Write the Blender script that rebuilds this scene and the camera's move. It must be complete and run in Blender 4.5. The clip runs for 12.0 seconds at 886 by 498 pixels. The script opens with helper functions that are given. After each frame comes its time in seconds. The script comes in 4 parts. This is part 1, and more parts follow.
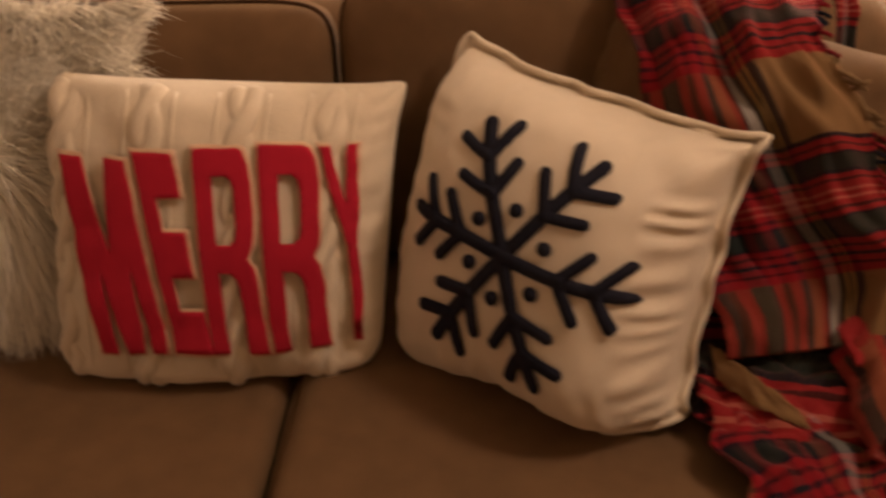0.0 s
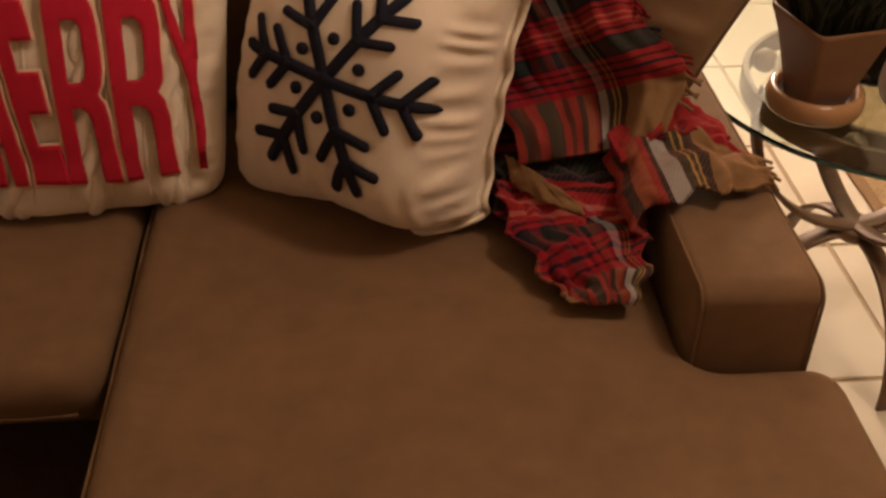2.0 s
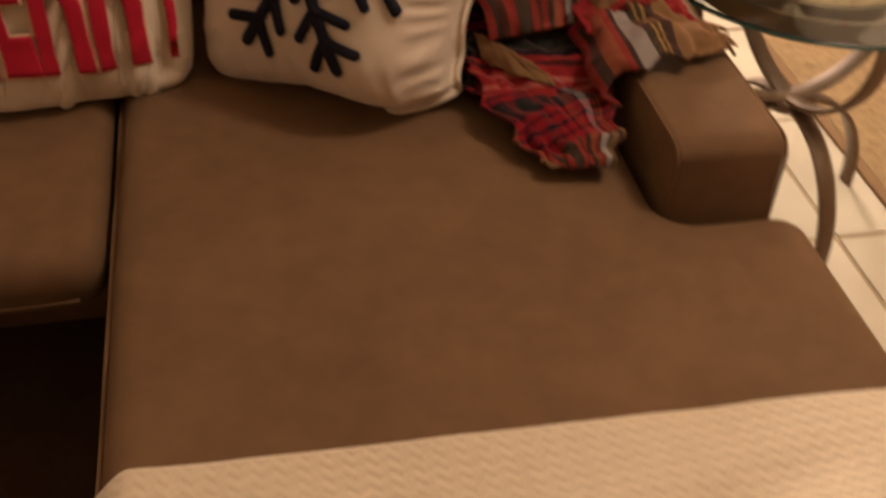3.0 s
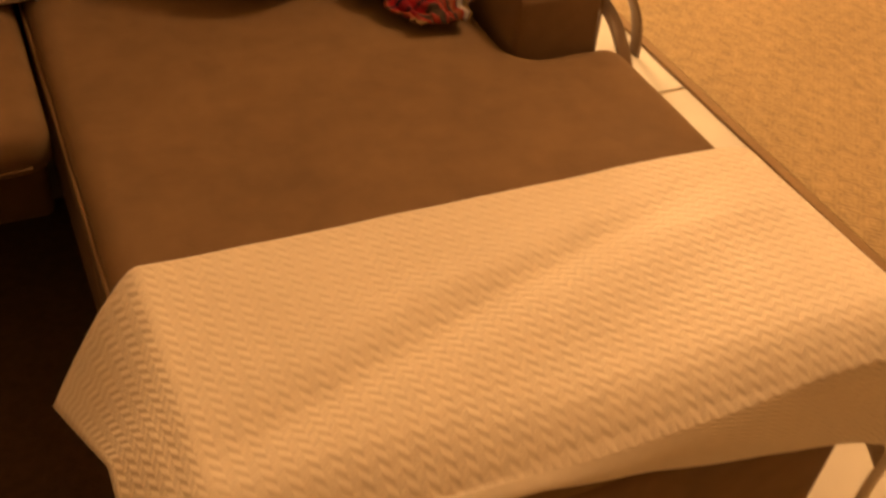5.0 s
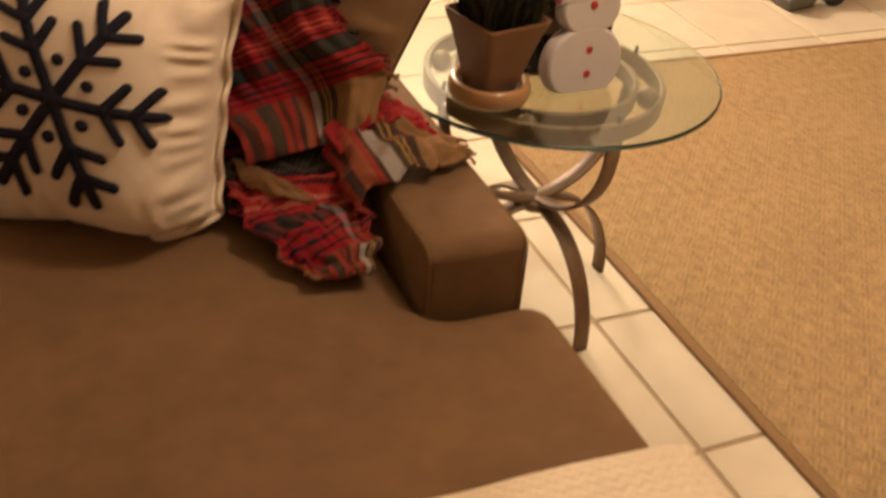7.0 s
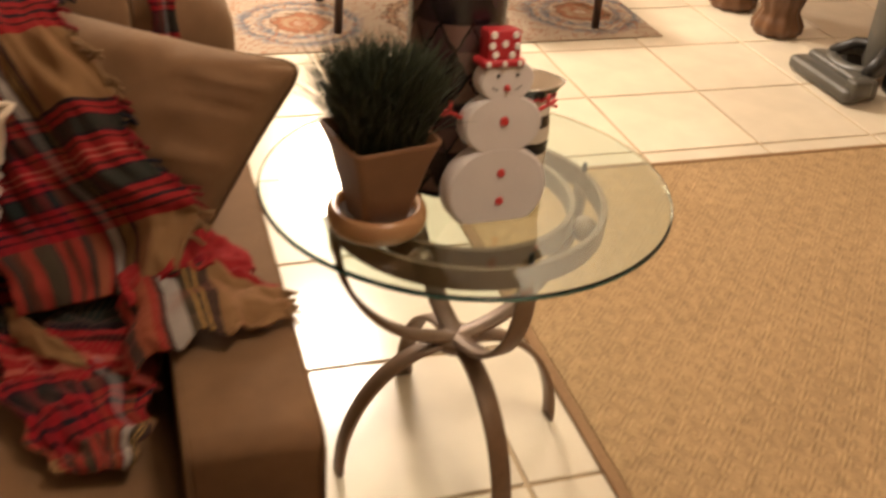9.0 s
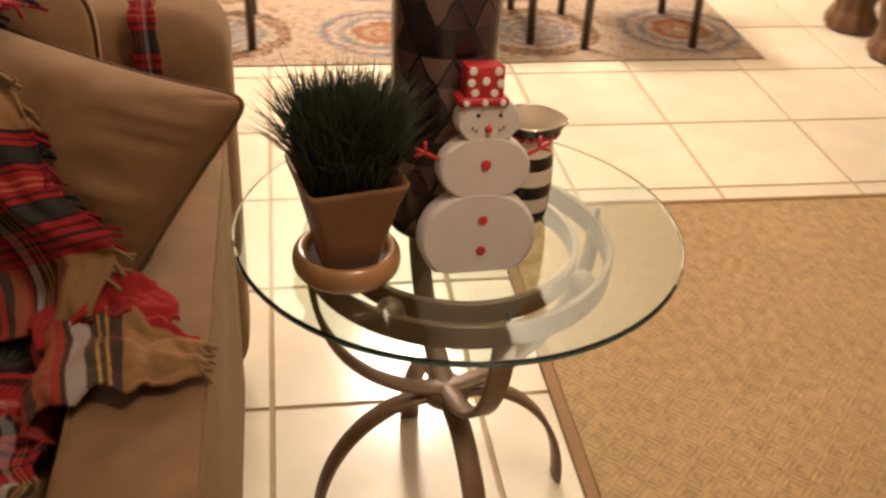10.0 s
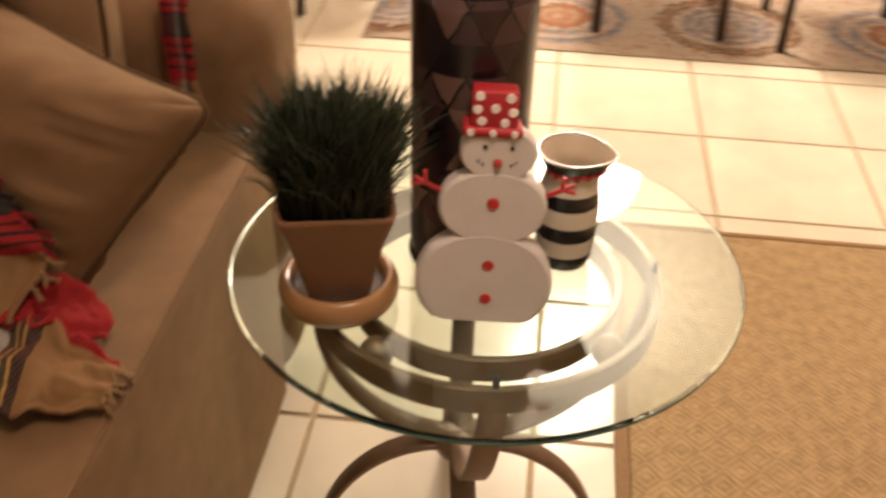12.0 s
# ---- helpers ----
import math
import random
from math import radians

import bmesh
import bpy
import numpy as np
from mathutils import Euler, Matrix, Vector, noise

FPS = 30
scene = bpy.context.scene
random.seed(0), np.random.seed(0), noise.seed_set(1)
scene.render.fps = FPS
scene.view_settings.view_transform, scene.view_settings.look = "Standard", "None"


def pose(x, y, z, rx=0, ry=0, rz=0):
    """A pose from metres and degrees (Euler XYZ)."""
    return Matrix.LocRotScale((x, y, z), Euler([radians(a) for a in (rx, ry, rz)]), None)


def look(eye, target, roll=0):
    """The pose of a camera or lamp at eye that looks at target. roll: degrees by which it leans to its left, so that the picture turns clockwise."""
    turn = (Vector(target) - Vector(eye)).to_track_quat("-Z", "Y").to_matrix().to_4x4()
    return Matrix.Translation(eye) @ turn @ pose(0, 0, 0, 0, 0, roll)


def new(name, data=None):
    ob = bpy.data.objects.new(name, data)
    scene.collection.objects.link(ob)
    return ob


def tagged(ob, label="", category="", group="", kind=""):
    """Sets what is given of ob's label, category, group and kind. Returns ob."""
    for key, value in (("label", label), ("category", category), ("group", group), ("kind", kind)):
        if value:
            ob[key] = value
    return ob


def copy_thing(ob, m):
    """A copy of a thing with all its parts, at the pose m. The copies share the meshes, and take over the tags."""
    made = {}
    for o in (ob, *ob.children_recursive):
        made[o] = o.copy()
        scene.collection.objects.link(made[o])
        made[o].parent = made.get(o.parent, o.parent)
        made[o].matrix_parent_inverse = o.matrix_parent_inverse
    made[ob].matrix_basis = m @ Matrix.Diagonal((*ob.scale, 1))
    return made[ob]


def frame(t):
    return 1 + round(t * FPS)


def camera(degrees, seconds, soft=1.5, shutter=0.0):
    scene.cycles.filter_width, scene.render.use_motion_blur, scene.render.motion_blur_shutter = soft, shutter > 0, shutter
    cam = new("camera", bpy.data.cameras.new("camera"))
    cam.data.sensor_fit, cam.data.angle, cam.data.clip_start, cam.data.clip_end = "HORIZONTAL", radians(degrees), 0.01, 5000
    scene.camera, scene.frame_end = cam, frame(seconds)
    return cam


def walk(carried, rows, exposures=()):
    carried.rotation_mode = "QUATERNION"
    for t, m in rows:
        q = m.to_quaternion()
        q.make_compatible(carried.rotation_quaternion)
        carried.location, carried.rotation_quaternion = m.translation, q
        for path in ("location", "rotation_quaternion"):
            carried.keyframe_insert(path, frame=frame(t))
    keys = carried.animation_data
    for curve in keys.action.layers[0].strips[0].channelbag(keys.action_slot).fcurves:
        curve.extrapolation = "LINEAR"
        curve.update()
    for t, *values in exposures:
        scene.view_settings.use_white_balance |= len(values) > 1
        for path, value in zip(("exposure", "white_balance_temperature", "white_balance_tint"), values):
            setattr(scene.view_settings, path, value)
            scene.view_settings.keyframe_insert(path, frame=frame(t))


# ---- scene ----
cam = camera(46.0, 12.0, soft=2.7, shutter=0.8)
PATH = [
    (0, (-0.675, -1.591, 1.449), (-0.805, 0.076, 0.353), -1.8),
    (0.5, (-0.6, -1.635, 1.445), (-0.694, 0.012, 0.314), -0.2),
    (1, (-0.613, -1.713, 1.433), (-0.58, -0.148, 0.188), 0.2),
    (1.5, (-0.637, -1.825, 1.436), (-0.49, -0.308, 0.141), 0.6),
    (2, (-0.633, -1.853, 1.457), (-0.49, -0.273, 0.239), 1.1),
    (2.5, (-0.68, -1.88, 1.456), (-0.523, -0.326, 0.208), 2.5),
    (3, (-0.773, -1.923, 1.435), (-0.437, -0.466, 0.107), 3.1),
    (3.5, (-0.852, -1.98, 1.445), (-0.424, -0.56, 0.103), 3.4),
    (5.3, (-1.059, -2.232, 1.453), (-0.313, -0.941, 0.12), 6.3),
    (5.5, (-1.052, -2.225, 1.445), (-0.301, -0.924, 0.125), 5.7),
    (6, (-0.916, -2.215, 1.43), (-0.22, -0.804, 0.195), 3.9),
    (6.5, (-0.836, -2.112, 1.496), (-0.121, -0.662, 0.318), 5.3),
    (7, (-0.75, -1.998, 1.483), (-0.019, -0.522, 0.35), 6.1),
    (8.8, (-0.286, -1.849, 1.471), (0.265, -0.247, 0.409), 3.7),
    (9, (-0.234, -1.791, 1.46), (0.309, -0.182, 0.403), 4.3),
    (9.2, (-0.194, -1.745, 1.464), (0.361, -0.155, 0.412), 4.3),
    (9.5, (-0.129, -1.706, 1.47), (0.349, -0.115, 0.357), 3.9),
    (10, (0.056, -1.689, 1.464), (0.341, -0.023, 0.394), 2.9),
    (10.5, (0.182, -1.663, 1.466), (0.309, -0.002, 0.359), 2.3),
    (11, (0.231, -1.542, 1.452), (0.32, 0.117, 0.338), 2.7),
    (11.5, (0.282, -1.468, 1.454), (0.311, 0.174, 0.313), 2.1),
    (11.8, (0.346, -1.469, 1.455), (0.291, 0.167, 0.326), 1.9),
    (12, (0.398, -1.471, 1.456), (0.232, 0.162, 0.315), 1.7),
]
EXPOSURES = [
    (0.0, -0.12, 6250, 20), (0.5, -0.18, 6200, 20), (1.0, -0.28, 6200, 20), (2.0, -0.12, 6050, 19), (2.5, -0.05, 6050, 19), (3.5, 0.2, 5700, 14), (5.4, 0.34, 11100, 28), (6.0, 0.4, 10500, 24), (6.5, 0.33, 7850, 19), (7.0, 0.22, 6350, 14), (9.0, 0.17, 5700, 10), (10.0, 0.09, 5700, 11), (12.0, 0.12, 5700, 12),
]
walk(cam, [(t, look(eye, target, roll)) for t, eye, target, roll in PATH], EXPOSURES)

# ---- light ----
world = bpy.data.worlds.new("world")
scene.world = world
world.use_nodes = True
world.node_tree.nodes["Background"].inputs[0].default_value = (1.0, 0.72, 0.45, 1)
world.node_tree.nodes["Background"].inputs[1].default_value = 0.02


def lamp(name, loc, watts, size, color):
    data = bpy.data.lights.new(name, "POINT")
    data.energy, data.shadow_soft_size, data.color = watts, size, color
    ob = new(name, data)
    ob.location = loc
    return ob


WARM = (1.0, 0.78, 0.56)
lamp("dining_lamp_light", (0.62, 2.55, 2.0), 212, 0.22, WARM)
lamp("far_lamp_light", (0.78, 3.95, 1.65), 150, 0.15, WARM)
# unseen low fill, added to lift the pillow fronts from the left
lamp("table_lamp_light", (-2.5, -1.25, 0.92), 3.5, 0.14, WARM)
# unseen overhead fill, added and placed to balance seat, arm and pillows
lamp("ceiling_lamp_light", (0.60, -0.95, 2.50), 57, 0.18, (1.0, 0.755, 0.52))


# ---- materials ----
def mat(name, color, rough=0.6, var=0.25, scale=30.0, bump=0.0, bump_scale=200.0, metal=0.0, sheen=0.0, spec=0.5, big=3.0, coat=0.0):
    m = bpy.data.materials.new(name)
    m.use_nodes = True
    nt = m.node_tree
    p = nt.nodes["Principled BSDF"]
    tc = nt.nodes.new("ShaderNodeTexCoord")
    n1 = nt.nodes.new("ShaderNodeTexNoise")
    n1.inputs["Scale"].default_value = scale
    n1.inputs["Detail"].default_value = 5
    n2 = nt.nodes.new("ShaderNodeTexNoise")
    n2.inputs["Scale"].default_value = big
    n2.inputs["Detail"].default_value = 3
    nt.links.new(tc.outputs["Object"], n1.inputs["Vector"])
    nt.links.new(tc.outputs["Object"], n2.inputs["Vector"])
    add = nt.nodes.new("ShaderNodeMath")
    add.operation = "ADD"
    nt.links.new(n1.outputs["Fac"], add.inputs[0])
    nt.links.new(n2.outputs["Fac"], add.inputs[1])
    mr = nt.nodes.new("ShaderNodeMapRange")
    mr.inputs[1].default_value, mr.inputs[2].default_value = 0.6, 1.4
    mr.inputs[3].default_value, mr.inputs[4].default_value = 1 - var, 1 + var
    nt.links.new(add.outputs[0], mr.inputs[0])
    mul = nt.nodes.new("ShaderNodeVectorMath")
    mul.operation = "SCALE"
    mul.inputs[0].default_value = color[:3]
    nt.links.new(mr.outputs[0], mul.inputs["Scale"])
    nt.links.new(mul.outputs[0], p.inputs["Base Color"])
    p.inputs["Roughness"].default_value = rough
    p.inputs["Metallic"].default_value = metal
    p.inputs["Specular IOR Level"].default_value = spec
    p.inputs["Coat Weight"].default_value = coat
    if sheen:
        p.inputs["Sheen Weight"].default_value = sheen
        p.inputs["Sheen Roughness"].default_value = 0.5
        p.inputs["Sheen Tint"].default_value = (*[min(1, c * 2.2 + 0.1) for c in color[:3]], 1)
    if bump:
        n3 = nt.nodes.new("ShaderNodeTexNoise")
        n3.inputs["Scale"].default_value = bump_scale
        n3.inputs["Detail"].default_value = 3
        nt.links.new(tc.outputs["Object"], n3.inputs["Vector"])
        b = nt.nodes.new("ShaderNodeBump")
        b.inputs["Strength"].default_value = bump
        b.inputs["Distance"].default_value = 0.002
        nt.links.new(n3.outputs["Fac"], b.inputs["Height"])
        nt.links.new(b.outputs[0], p.inputs["Normal"])
    return m


def nodes_of(m):
    nt = m.node_tree
    return nt, nt.nodes["Principled BSDF"]


def math_node(nt, op, a, b=None, c=None):
    n = nt.nodes.new("ShaderNodeMath")
    n.operation = op
    for i, v in enumerate((a, b, c)):
        if v is None:
            continue
        if isinstance(v, (int, float)):
            n.inputs[i].default_value = v
        else:
            nt.links.new(v, n.inputs[i])
    return n.outputs[0]


def mix_color(nt, fac, a, b):
    n = nt.nodes.new("ShaderNodeMix")
    n.data_type = "RGBA"
    for sock, v in ((n.inputs[0], fac), (n.inputs[6], a), (n.inputs[7], b)):
        if isinstance(v, (int, float)):
            sock.default_value = v
        elif isinstance(v, tuple):
            sock.default_value = (*v, 1)
        else:
            nt.links.new(v, sock)
    return n.outputs[2]


M_SOFA = mat("brown_microfibre", (0.160, 0.090, 0.043), 0.9, 0.20, 22, 0.5, 650, sheen=0.22, spec=0.2, big=4)
M_SOFA.node_tree.nodes["Principled BSDF"].inputs["Sheen Tint"].default_value = (0.46, 0.34, 0.15, 1)
M_SEAM = mat("brown_seam", (0.075, 0.042, 0.020), 0.95, 0.1, 60, spec=0.08)
M_PIPE = mat("dark_piping", (0.045, 0.021, 0.009), 0.95, 0.1, 60, spec=0.08)
M_CREAM = mat("cream_knit", (0.72, 0.61, 0.46), 0.95, 0.06, 50, 0.5, 420, sheen=0.3, spec=0.2)
M_SATIN = mat("cream_cotton", (0.66, 0.555, 0.42), 0.62, 0.05, 40, 0.25, 700, sheen=0.2, spec=0.4)
M_RED = mat("red_felt", (0.45, 0.013, 0.032), 0.9, 0.12, 40, 0.4, 600, sheen=0.2, spec=0.2)
M_EDGE = mat("pale_stitched_edge", (0.70, 0.46, 0.30), 0.9, 0.1, 60)
M_NAVY = mat("navy_felt", (0.012, 0.012, 0.022), 0.9, 0.2, 60, 0.4, 600, spec=0.2)
M_FUR = mat("white_fur", (0.95, 0.88, 0.75), 0.7, 0.06, 12, spec=0.3, sheen=0.5)
M_BRONZE = mat("bronze_paint", (0.155, 0.092, 0.048), 0.45, 0.25, 40, 0.2, 200, metal=0.35)
M_POT = mat("terracotta_glaze", (0.225, 0.110, 0.048), 0.6, 0.14, 14, 0.25, 140, big=9)
M_SAUCER = mat("glazed_tan_rim", (0.36, 0.19, 0.078), 0.22, 0.18, 12, 0.1, 80, coat=0.5)
M_SAUCER_IN = mat("pale_saucer_inside", (0.62, 0.62, 0.62), 0.35, 0.08, 20)
M_SOIL = mat("dark_moss", (0.02, 0.018, 0.012), 0.95, 0.4, 60, 0.8, 120)
M_GRASS = mat("grass_blade", (0.034, 0.043, 0.022), 0.55, 0.45, 40, spec=0.4)
M_SNOW = mat("white_painted_wood", (0.60, 0.55, 0.51), 0.75, 0.05, 25, 0.2, 120)
M_HAT = mat("red_paint", (0.40, 0.016, 0.022), 0.55, 0.1, 30)
M_DOT = mat("white_paint", (0.75, 0.70, 0.64), 0.6, 0.06, 30)
M_BTN = mat("red_button", (0.48, 0.03, 0.025), 0.5, 0.1, 30)
M_BLACK = mat("black_glaze", (0.008, 0.007, 0.010), 0.16, 0.1, 20, coat=0.4)
M_WHITE = mat("cream_glaze", (0.68, 0.60, 0.48), 0.18, 0.05, 20, coat=0.4)
M_JUG_IN = mat("tan_glaze", (0.60, 0.50, 0.37), 0.3, 0.08, 20)
M_SILVER = mat("silver_rim", (0.55, 0.52, 0.48), 0.2, 0.1, 30, metal=1.0)
M_WOOD_DARK = mat("dark_wood", (0.045, 0.020, 0.010), 0.4, 0.3, 20, 0.1, 60)
M_WOOD = mat("brown_wood", (0.125, 0.058, 0.022), 0.4, 0.35, 9, 0.15, 60)
M_VAC = mat("grey_plastic", (0.085, 0.080, 0.065), 0.35, 0.15, 20)
M_VAC_D = mat("black_plastic", (0.015, 0.014, 0.012), 0.4, 0.15, 20)
# plaster of the unseen walls, toned down to cut their bounce light
M_WALL = mat("warm_plaster", (0.40, 0.31, 0.22), 0.9, 0.05, 20, 0.2, 90)
M_CEIL = mat("white_ceiling", (0.75, 0.70, 0.62), 0.9, 0.04, 20, 0.2, 90)
M_GROUT = mat("sandy_grout", (0.40, 0.30, 0.18), 0.95, 0.2, 60, 0.4, 300)

# ceramic tile, slightly varied from piece to piece
M_TILE = mat("cream_tile", (0.67, 0.595, 0.45), 0.17, 0.07, 9, 0.12, 60, big=5, spec=0.5)
nt, p = nodes_of(M_TILE)
info = nt.nodes.new("ShaderNodeObjectInfo")
old = p.inputs["Base Color"].links[0].from_socket
f = math_node(nt, "MULTIPLY_ADD", info.outputs["Random"], 0.10, 0.95)
sc_n = nt.nodes.new("ShaderNodeVectorMath")
sc_n.operation = "SCALE"
nt.links.new(old, sc_n.inputs[0])
nt.links.new(f, sc_n.inputs["Scale"])
nt.links.new(sc_n.outputs[0], p.inputs["Base Color"])

# glass of the table top: clear, with a green body seen through the rim
M_GLASS = bpy.data.materials.new("table_glass")
M_GLASS.use_nodes = True
nt, p = nodes_of(M_GLASS)
p.inputs["Base Color"].default_value = (0.80, 0.93, 0.87, 1)
p.inputs["Roughness"].default_value = 0.01
p.inputs["IOR"].default_value = 1.5
p.inputs["Transmission Weight"].default_value = 1.0
M_RIM = bpy.data.materials.new("green_glass_rim")
M_RIM.use_nodes = True
nt, p = nodes_of(M_RIM)
p.inputs["Base Color"].default_value = (0.10, 0.30, 0.25, 1)
p.inputs["Roughness"].default_value = 0.1
p.inputs["Transmission Weight"].default_value = 0.5


def uv_sockets(nt):
    n = nt.nodes.new("ShaderNodeUVMap")
    n.uv_map = "cloth"
    s = nt.nodes.new("ShaderNodeSeparateXYZ")
    nt.links.new(n.outputs[0], s.inputs[0])
    return s.outputs[0], s.outputs[1]


# tartan: broad fields of camel and red, crossed by navy, green and white bands (uv in metres)
M_PLAID = mat("tartan_wool", (0.3, 0.05, 0.03), 0.95, 0.15, 90, 0.5, 500, sheen=0.25, spec=0.15)
nt, p = nodes_of(M_PLAID)
U, V = uv_sockets(nt)


RED, NAVY, GREEN, CAMEL, WHITE, MAROON, PINK, ORANGE, YELLOW = (0.22, 0.008, 0.012), (0.006, 0.006, 0.014), (0.010, 0.018, 0.017), (0.19, 0.108, 0.045), (0.30, 0.28, 0.26), (0.045, 0.004, 0.007), (0.32, 0.075, 0.055), (0.22, 0.050, 0.025), (0.34, 0.20, 0.05)


def sett(coord, period, bands):
    ramp = nt.nodes.new("ShaderNodeValToRGB")
    ramp.color_ramp.interpolation = "CONSTANT"
    nt.links.new(math_node(nt, "FRACT", math_node(nt, "MULTIPLY", coord, 1 / period)), ramp.inputs[0])
    els = ramp.color_ramp.elements
    els[0].position, els[0].color = 0.0, (*bands[0][1], 1)
    els[1].position, els[1].color = bands[1][0], (*bands[1][1], 1)
    for pos, c in bands[2:]:
        e = els.new(pos)
        e.color = (*c, 1)
    return ramp.outputs[0]


# bands across the length (U, from the camel field on) and stripes along it (V, 0..1 across)
warp = sett(U, 0.32, [(0.0, CAMEL), (0.39, NAVY), (0.407, RED), (0.433, MAROON), (0.445, RED), (0.466, NAVY), (0.479, GREEN), (0.542, NAVY), (0.555, RED), (0.577, MAROON), (0.589, RED), (0.619, PINK), (0.631, RED), (0.649, PINK), (0.661, RED), (0.687, MAROON), (0.7, RED), (0.721, NAVY), (0.733, GREEN), (0.805, NAVY), (0.818, RED), (0.847, MAROON), (0.86, RED), (0.89, NAVY), (0.907, RED), (0.941, MAROON), (0.957, RED)])
weft = sett(V, 1.0, [(0.0, RED), (0.06, NAVY), (0.10, MAROON), (0.14, RED), (0.20, GREEN), (0.27, NAVY), (0.29, RED), (0.33, MAROON), (0.36, RED), (0.40, NAVY), (0.43, ORANGE), (0.48, RED), (0.50, NAVY), (0.515, WHITE), (0.565, GREEN), (0.59, YELLOW), (0.60, GREEN), (0.615, YELLOW), (0.625, NAVY), (0.66, CAMEL)])
twill = math_node(nt, "FRACT", math_node(nt, "MULTIPLY", math_node(nt, "MULTIPLY_ADD", V, 0.45, U), 170.0))
field = math_node(nt, "LESS_THAN", math_node(nt, "FRACT", math_node(nt, "MULTIPLY", U, 1 / 0.32)), 0.39)
share = math_node(nt, "MULTIPLY_ADD", math_node(nt, "LESS_THAN", V, 0.66), math_node(nt, "MULTIPLY_ADD", field, 0.48, 0.28), 0.04)
share = math_node(nt, "ADD", share, math_node(nt, "MULTIPLY_ADD", math_node(nt, "GREATER_THAN", twill, 0.5), 0.16, -0.08))
nt.links.new(mix_color(nt, share, warp, weft), p.inputs["Base Color"])

# cream blanket with a fine zigzag relief
M_BLANKET = mat("cream_chevron_plush", (0.66, 0.55, 0.39), 0.95, 0.06, 60, 0, sheen=0.4, spec=0.15)
nt, p = nodes_of(M_BLANKET)
U, V = uv_sockets(nt)
zig = math_node(nt, "MULTIPLY", math_node(nt, "PINGPONG", V, 0.012), 0.75)
ph = math_node(nt, "SINE", math_node(nt, "MULTIPLY", math_node(nt, "ADD", U, zig), 2 * math.pi / 0.017))
fuzz = nt.nodes.new("ShaderNodeTexNoise")
fuzz.inputs["Scale"].default_value = 350
h = math_node(nt, "ADD", ph, math_node(nt, "MULTIPLY", fuzz.outputs["Fac"], 0.8))
b = nt.nodes.new("ShaderNodeBump")
b.inputs["Strength"].default_value = 0.35
b.inputs["Distance"].default_value = 0.002
nt.links.new(h, b.inputs["Height"])
nt.links.new(b.outputs[0], p.inputs["Normal"])

# jute rug with a woven diamond figure
M_RUG = mat("tan_diamond_weave", (0.345, 0.234, 0.117), 0.95, 0.12, 70, 0, spec=0.15, sheen=0.1)
nt, p = nodes_of(M_RUG)
tc = nt.nodes.new("ShaderNodeTexCoord")
sep = nt.nodes.new("ShaderNodeSeparateXYZ")
nt.links.new(tc.outputs["Object"], sep.inputs[0])
warpn = nt.nodes.new("ShaderNodeTexNoise")
warpn.inputs["Scale"].default_value = 45
slip = math_node(nt, "MULTIPLY_ADD", warpn.outputs["Fac"], 0.010, -0.005)
dx = math_node(nt, "PINGPONG", math_node(nt, "ADD", sep.outputs[0], slip), 0.036)
dy = math_node(nt, "PINGPONG", math_node(nt, "ADD", sep.outputs[1], slip), 0.042)
dd = math_node(nt, "SINE", math_node(nt, "MULTIPLY", math_node(nt, "ADD", dx, dy), 2 * math.pi / 0.0175))
grain = nt.nodes.new("ShaderNodeTexNoise")
grain.inputs["Scale"].default_value = 105
grain.inputs["Detail"].default_value = 4
gg = math_node(nt, "MULTIPLY_ADD", grain.outputs["Fac"], 3.4, -1.7)
hh = math_node(nt, "ADD", math_node(nt, "MULTIPLY", dd, 0.33), gg)
old = p.inputs["Base Color"].links[0].from_socket
sc_n = nt.nodes.new("ShaderNodeVectorMath")
sc_n.operation = "SCALE"
nt.links.new(old, sc_n.inputs[0])
nt.links.new(math_node(nt, "MULTIPLY_ADD", hh, 0.28, 1.0), sc_n.inputs["Scale"])
nt.links.new(sc_n.outputs[0], p.inputs["Base Color"])
b = nt.nodes.new("ShaderNodeBump")
b.inputs["Strength"].default_value = 0.6
b.inputs["Distance"].default_value = 0.003
nt.links.new(hh, b.inputs["Height"])
nt.links.new(b.outputs[0], p.inputs["Normal"])
M_BROWN_RUG = mat("dark_brown_pile", (0.075, 0.042, 0.020), 0.95, 0.25, 60, 0.6, 250, spec=0.1)
M_RUG_EDGE = mat("brown_rug_binding", (0.25, 0.145, 0.062), 0.9, 0.15, 80, 0.4, 300)

# medallion mat: rings round a lattice of centres, broken by scrolling noise
M_MAT = mat("medallion_rug", (0.4, 0.3, 0.2), 0.95, 0.1, 80, 0.3, 300, spec=0.15)
nt, p = nodes_of(M_MAT)
tc = nt.nodes.new("ShaderNodeTexCoord")
sep = nt.nodes.new("ShaderNodeSeparateXYZ")
nt.links.new(tc.outputs["Object"], sep.inputs[0])
sx = math_node(nt, "SUBTRACT", sep.outputs[0], 1.03)
ax = math_node(nt, "PINGPONG", sx, 0.30)
ay = math_node(nt, "PINGPONG", math_node(nt, "SUBTRACT", sep.outputs[1], 2.14), 0.30)
rr = math_node(nt, "SQRT", math_node(nt, "ADD", math_node(nt, "POWER", ax, 2.0), math_node(nt, "POWER", ay, 2.0)))
sw = nt.nodes.new("ShaderNodeTexNoise")
sw.inputs["Scale"].default_value = 30
sw.inputs["Detail"].default_value = 1
sw.inputs["Distortion"].default_value = 2.5
